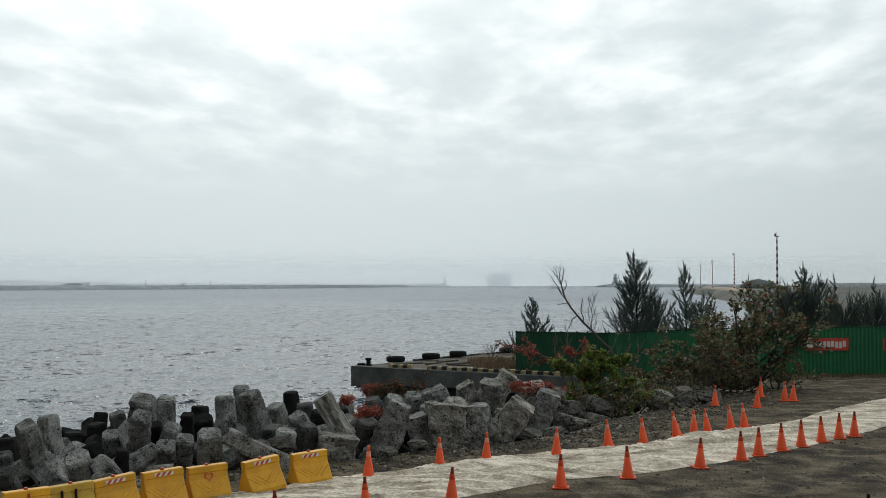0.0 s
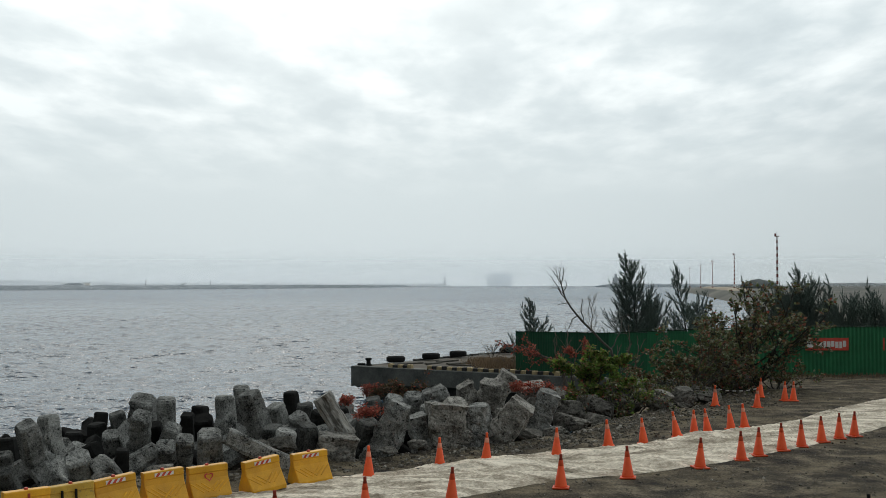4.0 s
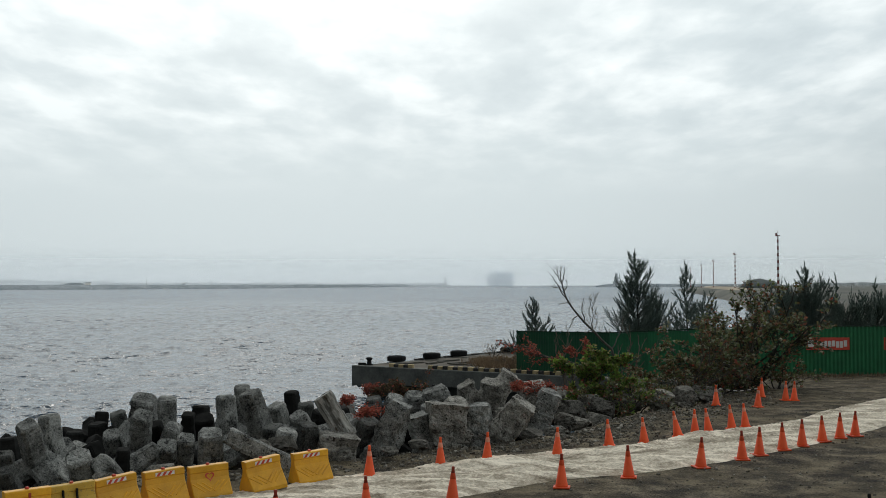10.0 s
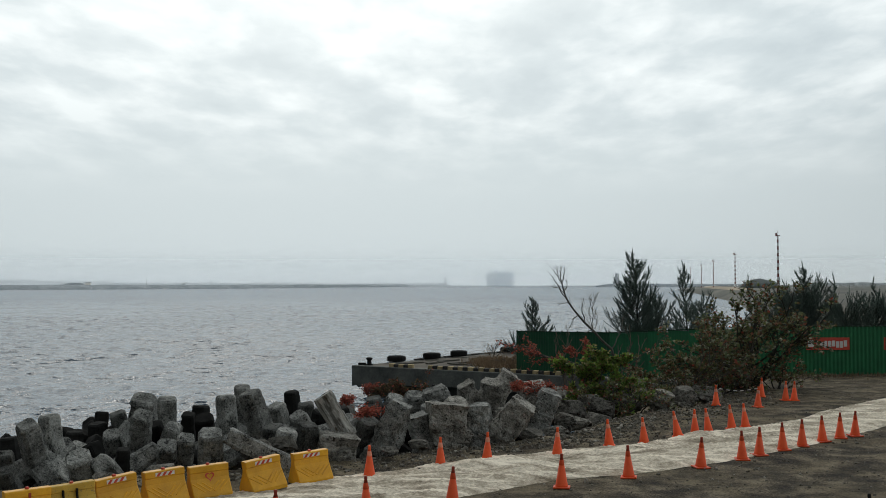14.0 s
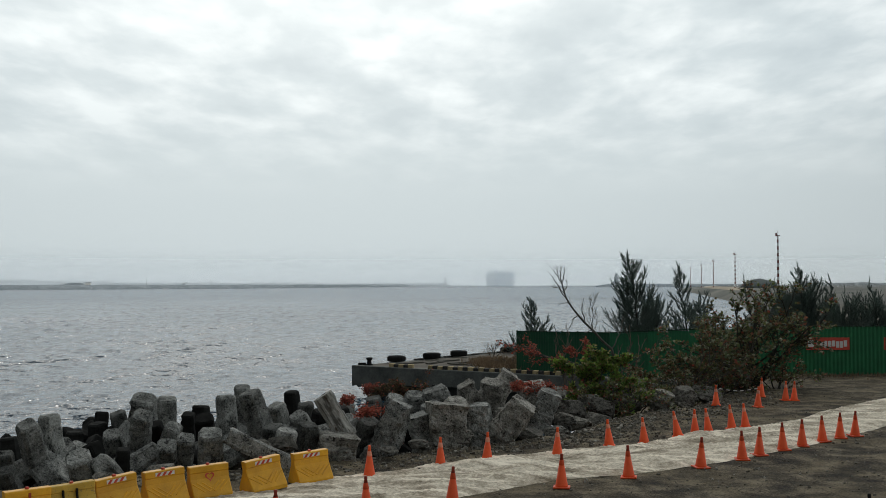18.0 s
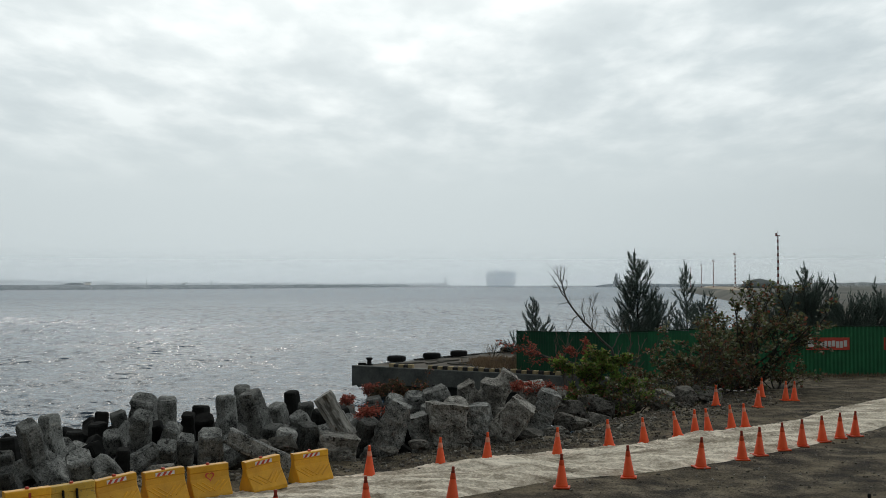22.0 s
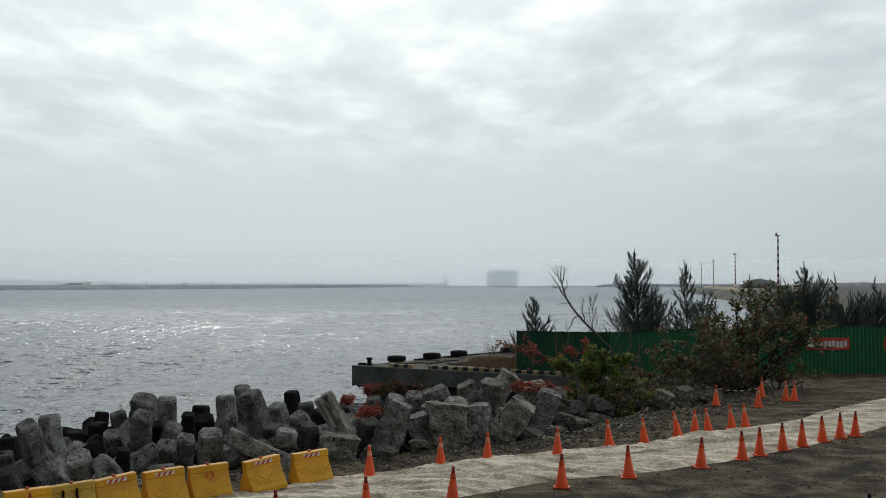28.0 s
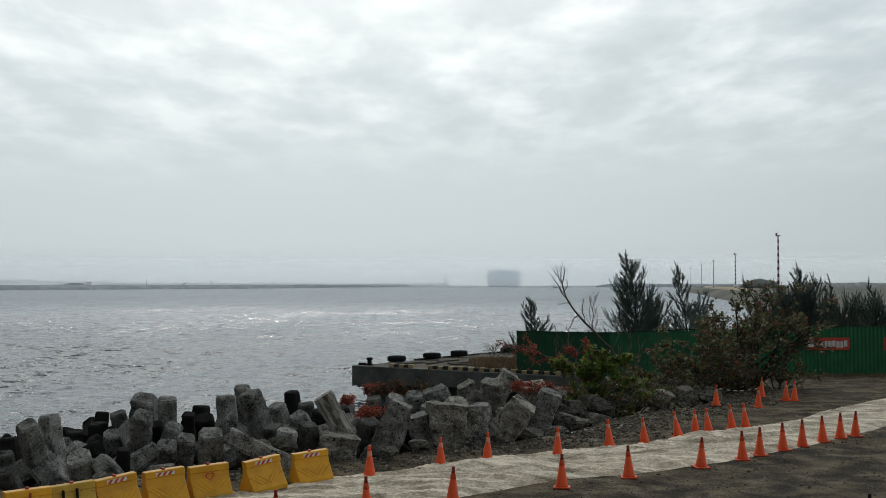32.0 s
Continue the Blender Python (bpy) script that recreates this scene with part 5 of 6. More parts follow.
shrub("dark_shrub", 7.2, 42, -0.9, [(-0.6, 0, 1.2), (0.4, 0.2, 1.5), (0.9, -0.2, 1.3), (-0.2, -0.4, 1.0), (1.3, 0.1, 0.9)], BROWN_LEAF, 0.14, 3, 47, "dark tangled undergrowth among the rocks", fork=5, red_share=0.03, wide=0.7, deep=3)
shrub("dark_shrub", 11.6, 45.5, -0.4, [(-0.6, 0, 1.2), (0.4, 0.2, 1.5), (0.9, -0.2, 1.3), (-0.2, -0.4, 1.0), (-1.2, 0.1, 1.1)], BROWN_LEAF, 0.12, 2, 48, "dark tangled undergrowth among the rocks", fork=5, red_share=0.03, wide=0.7, deep=3)
for x, y, z, seed in ((9.9, 44.6, -0.45, 81), (11.2, 45.8, -0.35, 83), (14.4, 47.4, -0.2, 85)):
    shrub("dark_shrub", x, y, z, [(-1.0, 0, 0.9), (-0.4, 0.2, 1.3), (0.3, -0.2, 1.2), (0.9, 0.1, 1.1), (0.1, -0.5, 0.7), (1.3, -0.2, 0.7), (-1.3, -0.2, 0.6)], BROWN_LEAF, 0.13, 1, seed, "dark tangled undergrowth among the rocks", twig=DARK_BARK, fork=5, red_share=0.03, wide=0.8, deep=3)
shrub("red_leaved_branch", 5.52, 43.5, 1.24, [(-2.35, 0.1, 0.82), (-2.0, -0.1, 0.5), (-1.4, 0.1, 0.22), (-0.8, 0.0, 0.1), (0.15, 0.1, 0.75), (-0.4, 0.1, 0.5), (0.05, 0.0, -2.2)], RED_LEAF, 0.105, 6, 44, "low branching shrub with red leaves before the hoarding", fork=5, wide=0.42)
BARE_LIMBS = [[(0.12, -0.95), (-0.02, 0.0), (-0.56, 1.93), (-1.71, 3.06), (-2.45, 4.04), (-2.64, 4.64)],
              [(-2.45, 4.04), (-2.76, 4.47), (-3.12, 4.62)],
              [(-2.55, 4.30), (-2.91, 4.76), (-3.07, 5.05)],
              [(-2.64, 4.64), (-2.81, 5.00), (-2.95, 5.38)],
              [(-2.64, 4.64), (-2.71, 5.05), (-2.74, 5.43)],
              [(-2.67, 4.76), (-2.55, 5.10), (-2.52, 5.41)],
              [(-2.57, 4.38), (-2.43, 4.59), (-2.40, 4.81)],
              [(-2.81, 5.00), (-2.95, 5.14), (-3.03, 5.29)],
              [(-2.00, 3.35), (-2.24, 3.18), (-2.35, 2.84)],
              [(-1.71, 3.06), (-1.83, 3.68), (-1.76, 4.09)],
              [(-0.56, 1.93), (-0.17, 2.60), (-0.03, 3.32)],
              [(-0.32, 0.83), (0.35, 1.38), (1.07, 1.93), (1.43, 2.27), (1.79, 2.60)],
              [(-1.13, 2.48), (-1.42, 2.72), (-1.76, 2.65)],
              [(-2.28, 3.80), (-2.43, 3.90), (-2.62, 3.87)]]


def bare_tree(x, y, z):
    """A leaning leafless tree: the limbs by their bends (across and up), each with fine forked twigs."""
    r = random.Random(45)
    thing = tagged(new("bare_tree"), "bare leaning tree with forked grey twigs", "tree")
    thing.matrix_basis = pose(x, y, z)
    stem, twigs = ([], []), ([], [])
    for k, limb in enumerate(BARE_LIMBS):
        depth = r.uniform(-0.5, 0.5) if k else 0.0
        pts = [Vector((a, depth * i / len(limb), b)) * 0.892 for i, (a, b) in enumerate(limb)]
        fine = []
        for p, q in zip(pts, pts[1:]):
            fine += [p.lerp(q, t) + Vector((r.gauss(0, 0.018), r.gauss(0, 0.02), r.gauss(0, 0.015))) * (1 if t else 0) for t in (0, 0.33, 0.67)]
        fine.append(pts[-1])
        first, last = (0.075, 0.022) if k == 0 else (0.024, 0.009)
        limb_lists = stem if k == 0 else ([], [])
        tube(*limb_lists, fine, [first + (last - first) * i / (len(fine) - 1) for i in range(len(fine))], 6)
        if k:
            part("limb", mesh_of("limb", *limb_lists, BARK), BARK, thing)
        for q in range(3 if k else 4):
            t = r.uniform(0.35, 1.0) if k else r.uniform(0.45, 1.0)
            i = min(len(fine) - 2, int(t * (len(fine) - 1)))
            p = fine[i]
            d = ((fine[i + 1] - p).normalized() + Vector((r.gauss(0, 0.6), r.gauss(0, 0.5), r.gauss(0.15, 0.4)))).normalized()
            n1 = p + d * r.uniform(0.12, 0.32)
            tube(*twigs, [p, n1], [0.008, 0.005], 3)
            for w in range(2):
                e = (d + Vector((r.gauss(0, 0.5), r.gauss(0, 0.5), r.gauss(0.1, 0.4)))).normalized()
                tube(*twigs, [n1, n1 + e * r.uniform(0.06, 0.18)], [0.005, 0.003], 3)
    part("trunk", mesh_of("trunk", *stem, BARK), BARK, thing)
    tagged(part("twigs", mesh_of("twigs", *twigs, BARK), BARK, thing), "fine bare twigs", kind="stuff")


bare_tree(6.87, 41.5, 0.31)
shrub("bare_sapling", 5.0, 45, -0.4, [(-0.3, 0.1, 2.6), (0.15, 0.2, 3.0), (0.5, 0, 2.2)], RED_LEAF, 0.1, 0, 46, "thin pale leafless sapling before the hoarding", "tree", TWIG, 0.042, 5, wide=0.4, short=0.6)
shrub("bare_sapling", 7.3, 45, -0.3, [(0.35, 0.1, 3.1), (-0.1, 0.2, 2.3), (0.75, 0, 2.2)], RED_LEAF, 0.1, 0, 52, "thin pale leafless sapling before the hoarding", "tree", TWIG, 0.042, 4, wide=0.4, short=0.6)
shrub("dark_shrub", 5.9, 39.2, -0.5, [(-0.8, 0, 0.9), (0.2, 0.2, 1.2), (0.9, -0.2, 1.0), (1.6, -0.1, 1.0), (-1.4, 0.1, 0.8), (0.4, -0.5, 0.6)], BROWN_LEAF, 0.12, 2, 49, "dark tangled undergrowth among the rocks", fork=4, red_share=0.05, wide=0.8, deep=3)
shrub("dark_shrub", 8.9, 43.0, -0.4, [(-0.8, 0, 0.9), (0.2, 0.2, 1.2), (0.9, -0.2, 1.0), (1.6, -0.1, 1.2), (-1.4, 0.1, 0.9), (0.4, -0.5, 0.6)], BROWN_LEAF, 0.10, 1, 50, "dark tangled undergrowth among the rocks", fork=4, red_share=0.04, wide=0.8, deep=3)
shrub("creeper", -4.47, 66.0, -2.5, [(-0.01, -0.02, 1.00), (-0.20, -0.14, 0.91), (-0.02, -0.12, 0.68), (-0.19, -0.22, 0.86), (0.43, 0.04, 0.86), (-0.18, -0.08, 0.46), (0.25, -0.15, 0.58)], RED_LEAF, 0.115, 5, 61, "red leaved creeper hanging by the quay wall", "creeper", thick=0.014, fork=4, wide=0.7, red_share=0.08, flat=0.25)
shrub("creeper", -1.76, 58.0, -1.75, [(1.02, -0.21, 1.05), (-0.63, -0.07, 1.00), (-0.34, -0.05, 0.44), (1.10, 0.19, 0.45), (-0.90, -0.06, 0.71), (0.66, -0.13, 0.77), (-0.81, -0.19, 0.38), (0.11, -0.02, 0.79), (1.04, -0.15, 0.58), (-0.09, 0.17, 0.55), (-0.50, -0.09, 0.84), (-0.53, -0.21, 0.87), (0.18, -0.01, 0.33), (-0.60, -0.25, 0.60)], AUTUMN_LEAF, 0.115, 7, 62, "brown and red leaved creeper along the quay wall", "creeper", thick=0.014, fork=4, wide=0.7, red_share=0.12, flat=0.25)
shrub("creeper", -3.25, 62.0, -2.3, [(0.43, 0.17, 0.89), (0.73, -0.24, 0.77), (-0.12, -0.17, 0.98), (-0.31, 0.19, 0.60), (0.10, 0.09, 0.92), (-0.82, 0.07, 0.41), (-0.28, -0.25, 0.79), (-0.55, -0.20, 0.73)], AUTUMN_LEAF, 0.115, 7, 68, "brown and red leaved creeper along the quay wall", "creeper", thick=0.014, fork=4, wide=0.7, red_share=0.12, flat=0.25)
shrub("creeper", -1.96, 29.6, 0.92, [(-0.04, -0.15, 0.17), (-0.01, -0.26, 0.15), (-0.31, -0.20, 0.06), (0.09, 0.12, 0.13), (-0.20, 0.12, 0.17), (-0.13, -0.16, 0.14), (0.35, 0.16, 0.17), (0.16, -0.19, 0.13), (-0.05, 0.02, 0.12)], RED_LEAF, 0.071, 5, 63, "red leaved creeper over a tetrapod", "creeper", thick=0.014, fork=4, wide=0.7, red_share=0.08, flat=0.25)
shrub("creeper", -2.81, 32.2, 0.97, [(-0.01, 0.02, 0.09), (0.13, -0.29, 0.15), (0.06, 0.10, 0.13), (-0.09, 0.11, 0.11), (-0.11, 0.13, 0.09)], RED_LEAF, 0.077, 5, 64, "red leaved creeper over a tetrapod", "creeper", thick=0.014, fork=4, wide=0.7, red_share=0.08, flat=0.25)
shrub("creeper", 2.61, 36.0, 1.03, [(-0.06, -0.16, 0.13), (-0.04, -0.04, 0.10), (-0.12, 0.02, 0.14), (-0.32, -0.02, 0.07), (0.12, 0.01, 0.05), (-0.29, -0.04, 0.13), (0.22, 0.11, 0.06)], RED_LEAF, 0.08, 6, 65, "red leaved creeper over rocks", "creeper", thick=0.014, fork=4, wide=0.7, red_share=0.08, flat=0.25)
shrub("creeper", 3.15, 35.5, 1.05, [(-0.06, -0.26, 0.13), (-0.34, -0.14, 0.16), (0.22, -0.12, 0.24), (-0.62, -0.02, 0.07), (0.42, 0.01, 0.15), (-0.45, -0.24, 0.05), (0.62, -0.21, 0.06), (0.10, -0.40, -0.12)], RED_LEAF, 0.075, 4, 67, "red leaved creeper spreading over a broad concrete block", "creeper", thick=0.014, fork=4, wide=0.7, red_share=0.08, flat=0.25)
shrub("creeper", -2.38, 28.6, 0.43, [(-0.11, -0.08, 0.02)], RED_LEAF, 0.069, 5, 66, "red leaved creeper over rocks", "creeper", thick=0.014, fork=4, wide=0.7, red_share=0.08, flat=0.25)
shrub("dry_shrub", 3.4, 74, -0.7, [(-0.5, 0, 0.9), (0.2, 0.2, 1.1), (0.6, 0, 0.8), (-0.1, -0.2, 0.9)], DRY, 0.07, 3, 71, "dry brown twiggy shrub growing on the quay", fork=5, wide=0.5)
shrub("dry_shrub", 4.3, 69, -0.7, [(-0.5, 0, 0.5), (0.2, 0.2, 0.7), (0.6, 0, 0.5), (-0.9, -0.2, 0.45)], DRY, 0.09, 3, 72, "dry brown twiggy shrub growing on the quay", fork=5, wide=0.5)
shrub("green_shrub", 6.2, 40.0, -0.6, [(-0.7, 0, 1.3), (0.1, 0.2, 1.6), (0.7, -0.2, 1.4), (0.0, -0.4, 1.0), (1.1, 0.1, 1.0), (-0.9, -0.3, 0.8), (0.5, -0.5, 0.7)], GREEN_LEAF, 0.13, 2, 51, "straggling green shrub rooted between the rocks", fork=5, red_share=0.0, wide=0.85, deep=3, short=0.8)


def dry_grass(name, label, x0, x1, y0, y1, z, count, long, seed, spread=0.8):
    r = random.Random(seed)
    verts, faces = [], []
    for _ in range(count):
        f = r.random()
        x, y = x0 + (x1 - x0) * f + r.gauss(0, 0.5), y0 + (y1 - y0) * f + r.gauss(0, spread)
        d = Vector((r.gauss(0, 0.35), r.gauss(0, 0.35), 1)).normalized()
        blade(verts, faces, Vector((x, y, z - 0.02)), d, r.uniform(0.4, 1.0) * long, 0.02, r)
    tagged(new(name, mesh_of(name, verts, faces, DRY)), label, "grass", kind="stuff")


dry_grass("dry_grass", "dry brown grass tuft growing on the quay", 2.6, 5.1, 71.5, 69.0, QZ, 9000, 0.55, 3, 1.5)
dry_grass("sparse_grass", "sparse dry grass along the foot of the hoarding", 15, 27, 54.2, 54.2, 0.0, 1200, 0.22, 5)


def cone_tape():
    """Striped tape slung between two cones and on to the shrubs."""
    thing = tagged(new("barrier_tape"), "sagging white and dark striped tape tied between cones", "tape")
    spans = [(Vector((9.98, 40.24, 0.70)), Vector((11.45, 40.02, 0.70)))]
    for a, b in spans:
        n_bits = 12
        for k in range(n_bits):
            p, q = a.lerp(b, k / n_bits), a.lerp(b, (k + 1) / n_bits)
            p.z -= 0.10 * math.sin(math.pi * k / n_bits)
            q.z -= 0.10 * math.sin(math.pi * (k + 1) / n_bits)
            verts, faces = [], []
            tube(verts, faces, [p, q], [0.018, 0.018], 5)
            part("stripe", mesh_of("stripe", verts, faces, WHITE if k % 2 else CURB_BLACK), WHITE, thing)


cone_tape()


# ---- far things ----
def ridge(name, points, width, top, material, label, category, seed, rough=0.5, kind=""):
    """A low bank along points, its crest uneven."""
    verts, faces, sec = [], [], 7
    fine = []
    for (ax, ay), (bx, by) in zip(points, points[1:]):
        k = max(2, int(math.hypot(bx - ax, by - ay) / 12))
        fine += [(ax + (bx - ax) * i / k, ay + (by - ay) * i / k) for i in range(k)]
    fine.append(points[-1])
    for i, (x, y) in enumerate(fine):
        a, b = fine[max(0, i - 1)], fine[min(len(fine) - 1, i + 1)]
        n2 = Vector((b[1] - a[1], a[0] - b[0])).normalized()
        taper = min(1, 0.3 + 0.35 * min(i, len(fine) - 1 - i))
        for k, (f, h) in enumerate(((-1, 0), (-0.75, 0.55), (-0.45, 0.95), (0, 1.0), (0.45, 0.95), (0.75, 0.55), (1, 0))):
            z = SEA - 0.6 + (top - SEA + 0.6) * h * taper + (rough * noise.noise((x * 0.09 + seed, y * 0.09, k)) if h else 0)
            verts.append((x + n2.x * width * f, y + n2.y * width * f, z))
    for i in range(len(fine) - 1):
        for k in range(sec - 1):
            a = i * sec + k
            faces.append((a, a + 1, a + sec + 1, a + sec))
    faces.append(tuple(range(sec)))
    faces.append(tuple((len(fine) - 1) * sec + k for k in range(sec))[::-1])
    return tagged(new(name, mesh_of(name, verts, faces, material)), label, category, kind=kind)


ridge("breakwater", [(-700, 1130), (-480, 1290), (-300, 1640), (-180, 2200), (-92, 2720)], 14, 2.9, FAR_HAZED_STONE, "long low grey stone breakwater across the harbour mouth", "breakwater", 2, 1.4)
ridge("stone_pile", [(-474, 1352), (-466, 1362), (-455, 1376), (-448, 1383)], 7, 5.8, FAR_HAZED_STONE, "heap of pale stones on the breakwater", "stones", 12, 1.6)
ridge("outer_breakwater", [(-900, 2850), (-255, 3400), (25, 3530)], 12, 6.0, FAR_HAZED_STONE, "faint outer stone breakwater in the haze", "breakwater", 4, 0.8)
ridge("far_shore", [(-1900, 3700), (-1650, 3900), (-1460, 3950)], 40, 20.0, FAR_HAZED_STONE, "faint flat far headland in the haze", "shore", 7, 1.0)
ridge("far_shore", [(-1750, 3600), (-1500, 3900), (-1180, 4000)], 40, 14.0, FAR_HAZED_STONE, "faint flat far shore in the haze", "shore", 6, 1.0)
ridge("mole", [(378, 2695), (430, 2706), (560, 2722), (800, 2715)], 13, 4.4, FAR_HAZED_DARK, "low stone mole with a stepped tower at its end", "breakwater", 8, 1.6)
ridge("far_tree_line", [(760, 2350), (1100, 2400), (1600, 2600)], 30, 6.5, HEAP, "distant dark tree line on the horizon", "trees", 11, 3.0, kind="stuff")


ridge("sand_bank", [(160, 590), (174, 650), (192, 745), (212, 845), (246, 1020)], 9, 2.3, SAND, "pale dredged sand bank along the far shore", "sand", 15, 0.5)


def stepped_tower():
    thing = tagged(new("harbour_tower"), "stepped grey harbour tower at the end of the mole", "tower")
    thing.matrix_basis = pose(428, 2706, 2.5)
    for name, w, z0, h in (("base_storey", 16.5, 0, 8.5), ("middle_storey", 10, 8.5, 9.5), ("lantern_room", 5.6, 18, 7.5), ("lantern_roof", 7.4, 25.5, 1.8)):
        bm = bmesh.new()
        box(bm, 0, 0, z0 + h / 2, w, w, h, bevel=0.6)
        part(name, bm, FAR_HAZED_STONE, thing)


stepped_tower()


def far_hut():
    thing = tagged(new("hut"), "small pale hut on the breakwater", "hut")
    thing.matrix_basis = pose(-448, 1385, 2.0)
    bm = bmesh.new()
    box(bm, 0, 0, 2.0, 6, 5, 4)
    part("wall", bm, WHITE, thing)
    bm = bmesh.new()
    box(bm, 0, 0, 4.2, 6.8, 5.8, 0.4)
    part("roof", bm, FAR_HAZED_STONE, thing)


far_hut()


def far_crane(x, y, s):
    thing = tagged(new("excavator"), "tiny excavator silhouette on the breakwater", "excavator")
    thing.matrix_basis = pose(x, y, 3.0)
    for name, cx, cz, w, h, a in (("track", 0, 0.6, 5, 1.2, 0), ("cab", -0.5, 2.4, 3.5, 2.4, 0), ("boom", 3.2, 3.6, 5.0, 0.7, -30), ("bucket_arm", 6.0, 3.4, 3.6, 0.6, 50)):
        bm = bmesh.new()
        box(bm, cx * s, 0, cz * s, w * s, 2 * s, h * s, Matrix.Rotation(radians(a), 4, "Y"))
        part(name, bm, FAR_HAZED_STONE, thing)


far_crane(-360, 1523, 0.75)


def far_pole(x, y, h):
    thing = tagged(new("lamp_post"), "thin lamp post on the breakwater", "lamp post", "posts on the breakwater")
    thing.matrix_basis = pose(x, y, 2.8)
    bm = bmesh.new()
    lathe(bm, [(0.35, 0), (0.2, h)], 6)
    part("shaft", bm, HEAP, thing)
    bm = bmesh.new()
    box(bm, 0.8, 0, h, 2.4, 0.5, 0.5)
    part("lamp_arm", bm, HEAP, thing)


far_pole(-394, 1456, 6.5)
far_pole(-336, 1590, 5.5)


def lighthouse():
    thing = tagged(new("lighthouse"), "slim grey lighthouse on the outer breakwater", "lighthouse")
    thing.matrix_basis = pose(8, 3530, 4)
    for name, rings in (("plinth", [(4.6, -2), (4.6, 4)]), ("shaft", [(3.2, 4), (2.7, 19)]), ("lantern", [(3.7, 19), (3.7, 20), (2.3, 20.2), (2.3, 23.5), (0.4, 25.5)])):
        bm = bmesh.new()
        lathe(bm, rings, 12)
        part(name, bm, FAR_HAZED_DARK, thing)


lighthouse()


def banded_mast(x, y, top):
    thing = tagged(new("banded_mast"), "tall red and white banded mast on the sand flat", "mast", "masts along the sand flat")
    thing.matrix_basis = pose(x, y, 0.9)
    h = top - 0.9
    bm = bmesh.new()
    box(bm, 0, 0, 0.9, 1.0, 1.0, 1.8, bevel=0.1)
    part("plinth", bm, MAST_DARK, thing, "dark red base box")
    n_bands = 15
    for k in range(n_bands):
        z0, z1 = 2.4 + (h - 4.4) * k / n_bands, 2.4 + (h - 4.4) * (k + 1) / n_bands
        bm = bmesh.new()
        lathe(bm, [(0.42 - 0.012 * k, z0), (0.42 - 0.012 * (k + 1), z1)], 10)
        part("band", bm, MAST_DARK if k % 2 else MAST_PALE, thing)
    bm = bmesh.new()
    box(bm, 0, 0, h - 1.9, 1.6, 0.5, 0.3)
    box(bm, -0.6, 0, h - 1.4, 0.5, 0.5, 0.9)
    part("lamp_head", bm, MAST_DARK, thing)
    bm = bmesh.new()
    lathe(bm, [(0.1, h - 2), (0.05, h)], 6)
    part("rod", bm, MAST_DARK, thing)


MAST_DARK = surface("dark red mast paint", (0.12, 0.035, 0.03), (0.2, 0.06, 0.05), 0.5, 5, 0.6, 0.1, 0.01, 0.2)
MAST_PALE = surface("pale mast paint", (0.4, 0.39, 0.38), (0.6, 0.59, 0.58), 0.5, 5, 0.6, 0.1, 0.01, 0.1)
for x, y in ((118.6, 388), (170, 638), (205.5, 833), (243.5, 1033), (271.5, 1202)):
    banded_mast(x, y, 23.4)


def stockpile():
    verts, faces = [], []
    for k in range(9):
        f = k / 8
        for i in range(32):
            a = 2 * math.pi * i / 32
            r = 15.5 * max(0.0, 1 - f ** 2.9) ** 0.7 + 0.4
            verts.append((r * math.cos(a) * (1 + 0.12 * noise.noise((math.cos(a), math.sin(a), f))), r * math.sin(a), 7.9 * f * (1 + 0.1 * noise.noise((math.cos(a) * 2, f * 3, 1)))))
    for k in range(8):
        for i in range(32):
            j = (i + 1) % 32
            faces.append((k * 32 + i, k * 32 + j, (k + 1) * 32 + j, (k + 1) * 32 + i))
    faces.append(tuple(8 * 32 + i for i in range(32)))
    ob = tagged(new("stockpile", mesh_of("stockpile", verts, faces, HEAP, True)), "covered dark grey stockpile mound on the sand flat", "mound")
    ob.matrix_basis = pose(261, 900, 0.6)


stockpile()


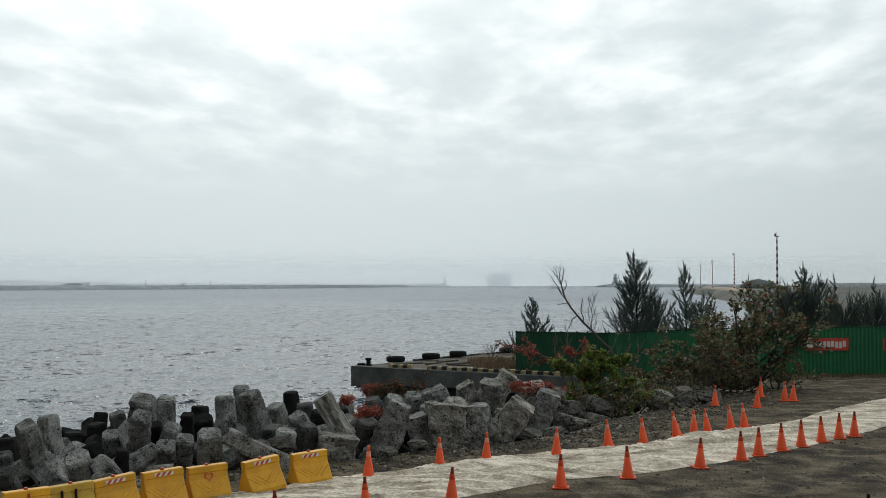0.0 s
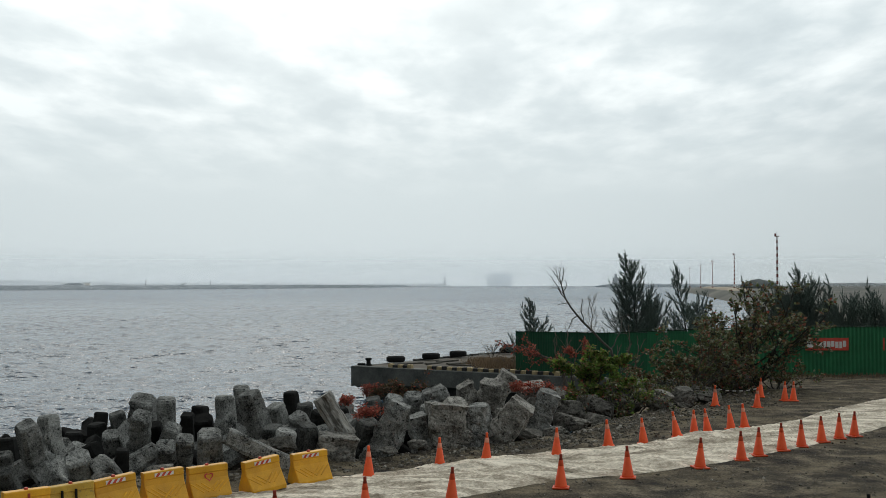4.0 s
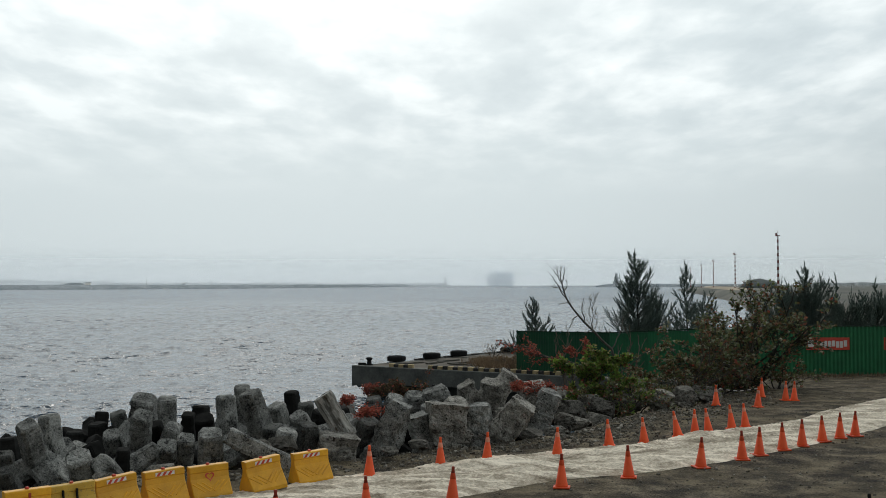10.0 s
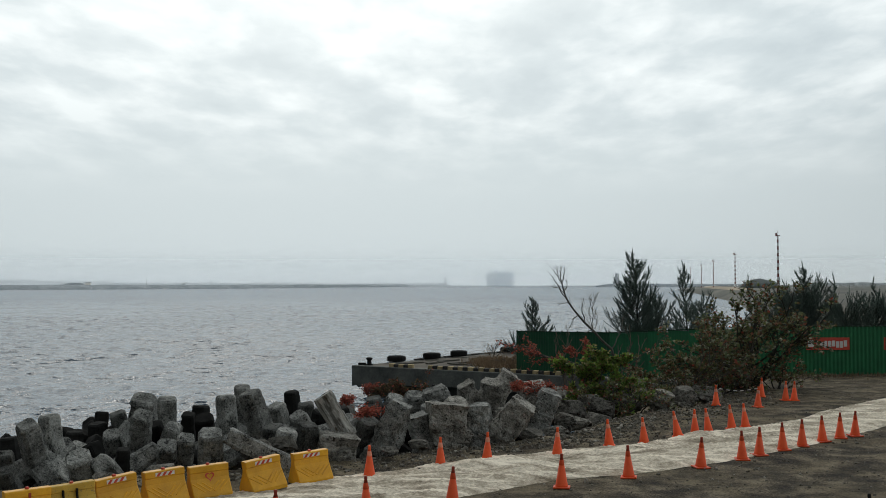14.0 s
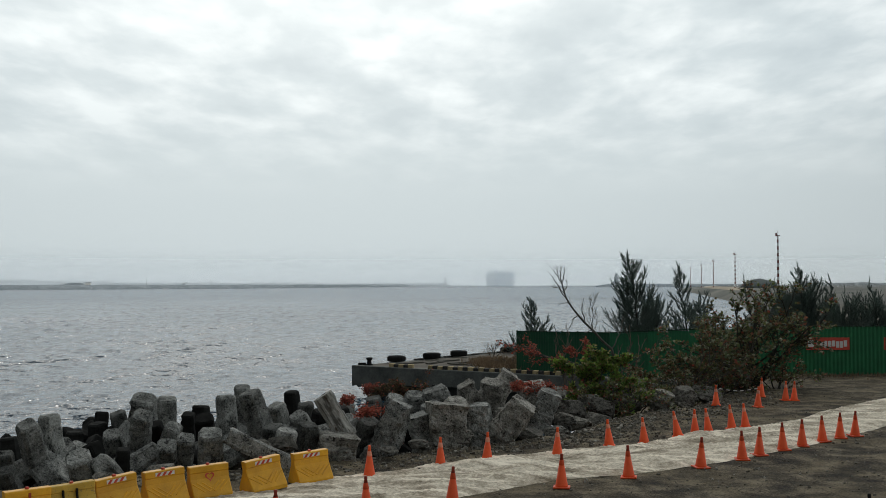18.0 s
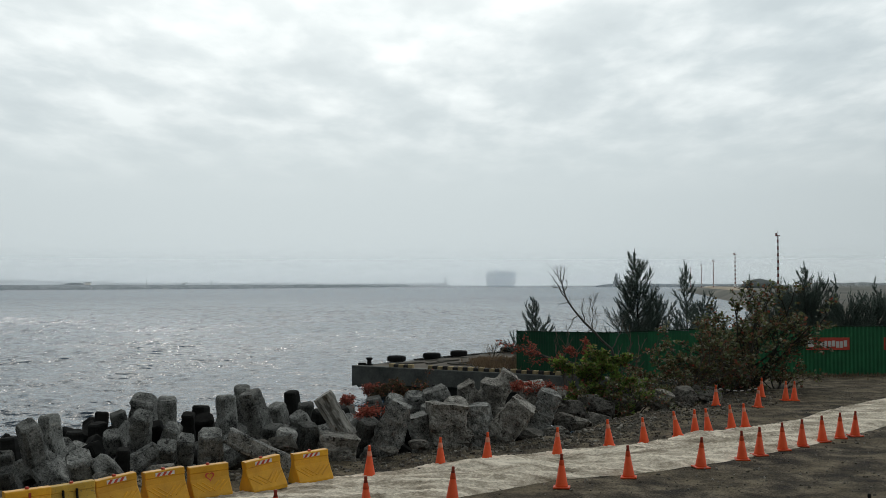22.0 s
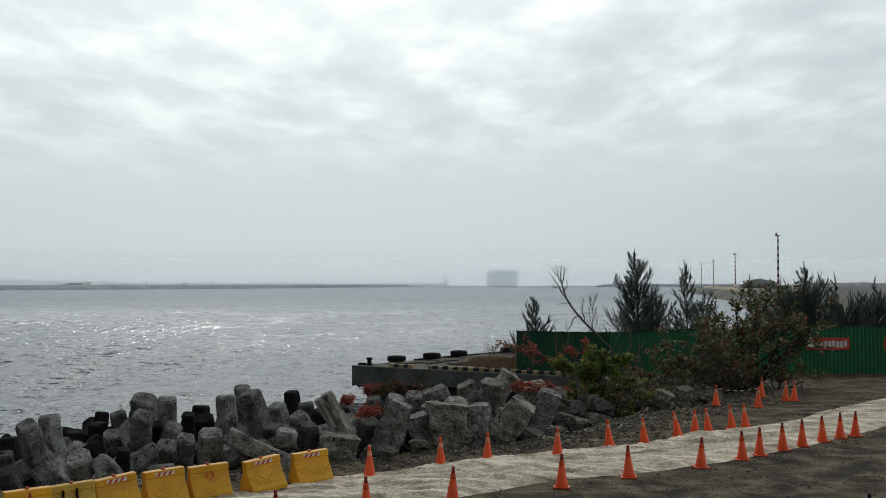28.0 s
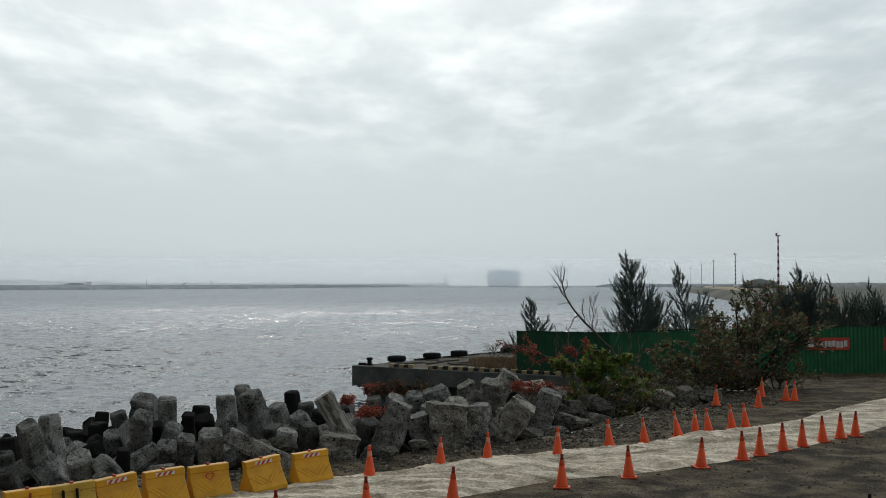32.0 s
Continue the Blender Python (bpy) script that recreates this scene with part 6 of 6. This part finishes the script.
def ship():
    """A laden container ship; its bow points along its own -y axis."""
    thing = tagged(new("container_ship"), "hazy grey container ship under way with stacked boxes", "ship")
    bm = bmesh.new()
    out = [(-18, 150), (18, 150), (24, 130), (24.5, -80), (20, -115), (10, -140), (0, -152), (-10, -140), (-20, -115), (-24.5, -80), (-24, 130)]
    low = [bm.verts.new((x * 0.86, y * (0.94 if y < 0 else 0.98), -2)) for x, y in out]
    mid = [bm.verts.new((x * 0.97, y * 0.965, 9)) for x, y in out]
    top = [bm.verts.new((x, y, 19 + (4 if y < -110 else 0))) for x, y in out]
    for a, b in ((low, mid), (mid, top)):
        for i in range(len(out)):
            j = (i + 1) % len(out)
            bm.faces.new((a[i], a[j], b[j], b[i]))
    bm.faces.new(top)
    bm.faces.new(low[::-1])
    bmesh.ops.recalc_face_normals(bm, faces=bm.faces)
    part("hull", bm, HULL_HAZED, thing)
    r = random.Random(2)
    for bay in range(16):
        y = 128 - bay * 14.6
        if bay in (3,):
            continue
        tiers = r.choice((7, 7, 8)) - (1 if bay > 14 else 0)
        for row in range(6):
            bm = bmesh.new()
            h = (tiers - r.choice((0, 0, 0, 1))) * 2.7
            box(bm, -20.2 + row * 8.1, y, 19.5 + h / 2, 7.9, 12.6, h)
            part("container_stack", bm, BOX_HAZED, thing)
    bm = bmesh.new()
    box(bm, 0, 84, 32, 46, 10, 28, bevel=0.5)
    house = part("deckhouse", bm, SHIP_WHITE, thing, "white deckhouse")
    bm = bmesh.new()
    box(bm, 0, 79.5, 43, 44, 0.8, 2)
    part("bridge_windows", bm, BLACK, house)
    bm = bmesh.new()
    box(bm, 0, 96, 36, 10, 8, 30, bevel=0.5)
    part("funnel", bm, HULL_HAZED, thing)
    bm = bmesh.new()
    lathe(bm, [(0.9, 22), (0.5, 44)], 8, at=(0, -128, 0))
    part("foremast", bm, SHIP_WHITE, thing)
    # sun glint on the bow, built as a white panel
    bm = bmesh.new()
    rim = [(3.0, -151.5), (12.5, -141.5), (22.5, -116), (27, -80)]
    walls = [[bm.verts.new((x * s, y, z)) for x, y in rim] for s, z in ((1.0, 10.5), (1.06, 17.5), (0.9, 17.5), (0.85, 10.5))]
    for k in range(4):
        for i in range(3):
            bm.faces.new((walls[k][i], walls[k][i + 1], walls[(k + 1) % 4][i + 1], walls[(k + 1) % 4][i]))
    bm.faces.new([w[0] for w in walls])
    bm.faces.new([w[3] for w in walls][::-1])
    bmesh.ops.recalc_face_normals(bm, faces=bm.faces)
    part("bow_panel", bm, SHIP_WHITE, thing, "white panel on the bow for its sun glint")
    for ob in thing.children_recursive:
        ob.data.transform(Matrix.Diagonal((1.165, 1.0, 1.03, 1.0)))
    return thing


SHIP_WHITE = surface("white ship paint", (0.7, 0.71, 0.72), (0.8, 0.81, 0.82), 0.05, 0.5, 0.5, 0.05, 0.02, 0.05)
vessel = ship()


# ---- movement ----
def motions():
    walk(clouds, [(0.0, pose(-148, -128, 0)), (16.0, pose(0, 0, 0)), (32.0, pose(148, 128, 0))])
    walk(sea, [(0.0, pose(0, 0, SEA)), (16.0, pose(-10, -11, SEA)), (32.0, pose(-20, -22, SEA))])
    walk(vessel, [(0.0, pose(214.5, 4080, SEA, 0, 0, 6)), (9.0, pose(197.7, 3760, SEA, 0, 0, 6)), (19.0, pose(183.5, 3480, SEA, 0, 0, 6)),
                  (28.0, pose(172.6, 3160, SEA, 0, 0, 6)), (32.0, pose(168.7, 3030, SEA, 0, 0, 6))])
    gusts = [(0.0, 0.15), (1.0, -0.25), (2.0, 0.6), (3.0, 0.75), (4.5, 0.4), (6.0, 0.0), (7.0, 0.0), (8.0, 0.4), (9.0, 0.05), (10.0, 0.15), (11.0, 0.6), (12.0, 0.0), (13.0, 0.2),
             (14.0, 0.25), (15.5, 0.4), (17.0, 0.6), (18.0, 0.5), (19.0, 0.3), (19.5, 0.5), (20.0, 0.9), (20.5, 0.4), (21.0, 0.1), (22.0, 0.15), (22.5, 0.0), (22.8, 0.6), (23.0, 1.0), (23.3, 0.7), (23.5, 0.45),
             (24.0, 0.4), (25.0, 0.35), (26.5, 0.25), (28.0, 0.15), (29.0, 0.1), (30.0, 0.3), (31.0, 0.05), (31.5, 0.55), (32.0, 0.6)]
    for k, (tree, top, pivot) in enumerate(SWAYING):
        base = tree.matrix_basis.copy()
        give = 5.6 if k != 4 else 6.2
        late = 0.02 * k
        walk(tree, [(0.0, base @ pose(0, 0, 0, 0, -give * gusts[0][1] * 0.5, 0))] +
             [(min(31.9, t + late) if t < 32 else 32.0, base @ pose(0, 0, 0, 0, -give * g * 0.5, 0)) for t, g in gusts[1:]])
        walk(top, [(0.0, pose(*pivot, 0, -give * 2.2 * gusts[0][1], 0))] +
             [(min(31.9, t + late) if t < 32 else 32.0, pose(*pivot, 0, -give * 2.2 * g, 0)) for t, g in gusts[1:]])


motions()
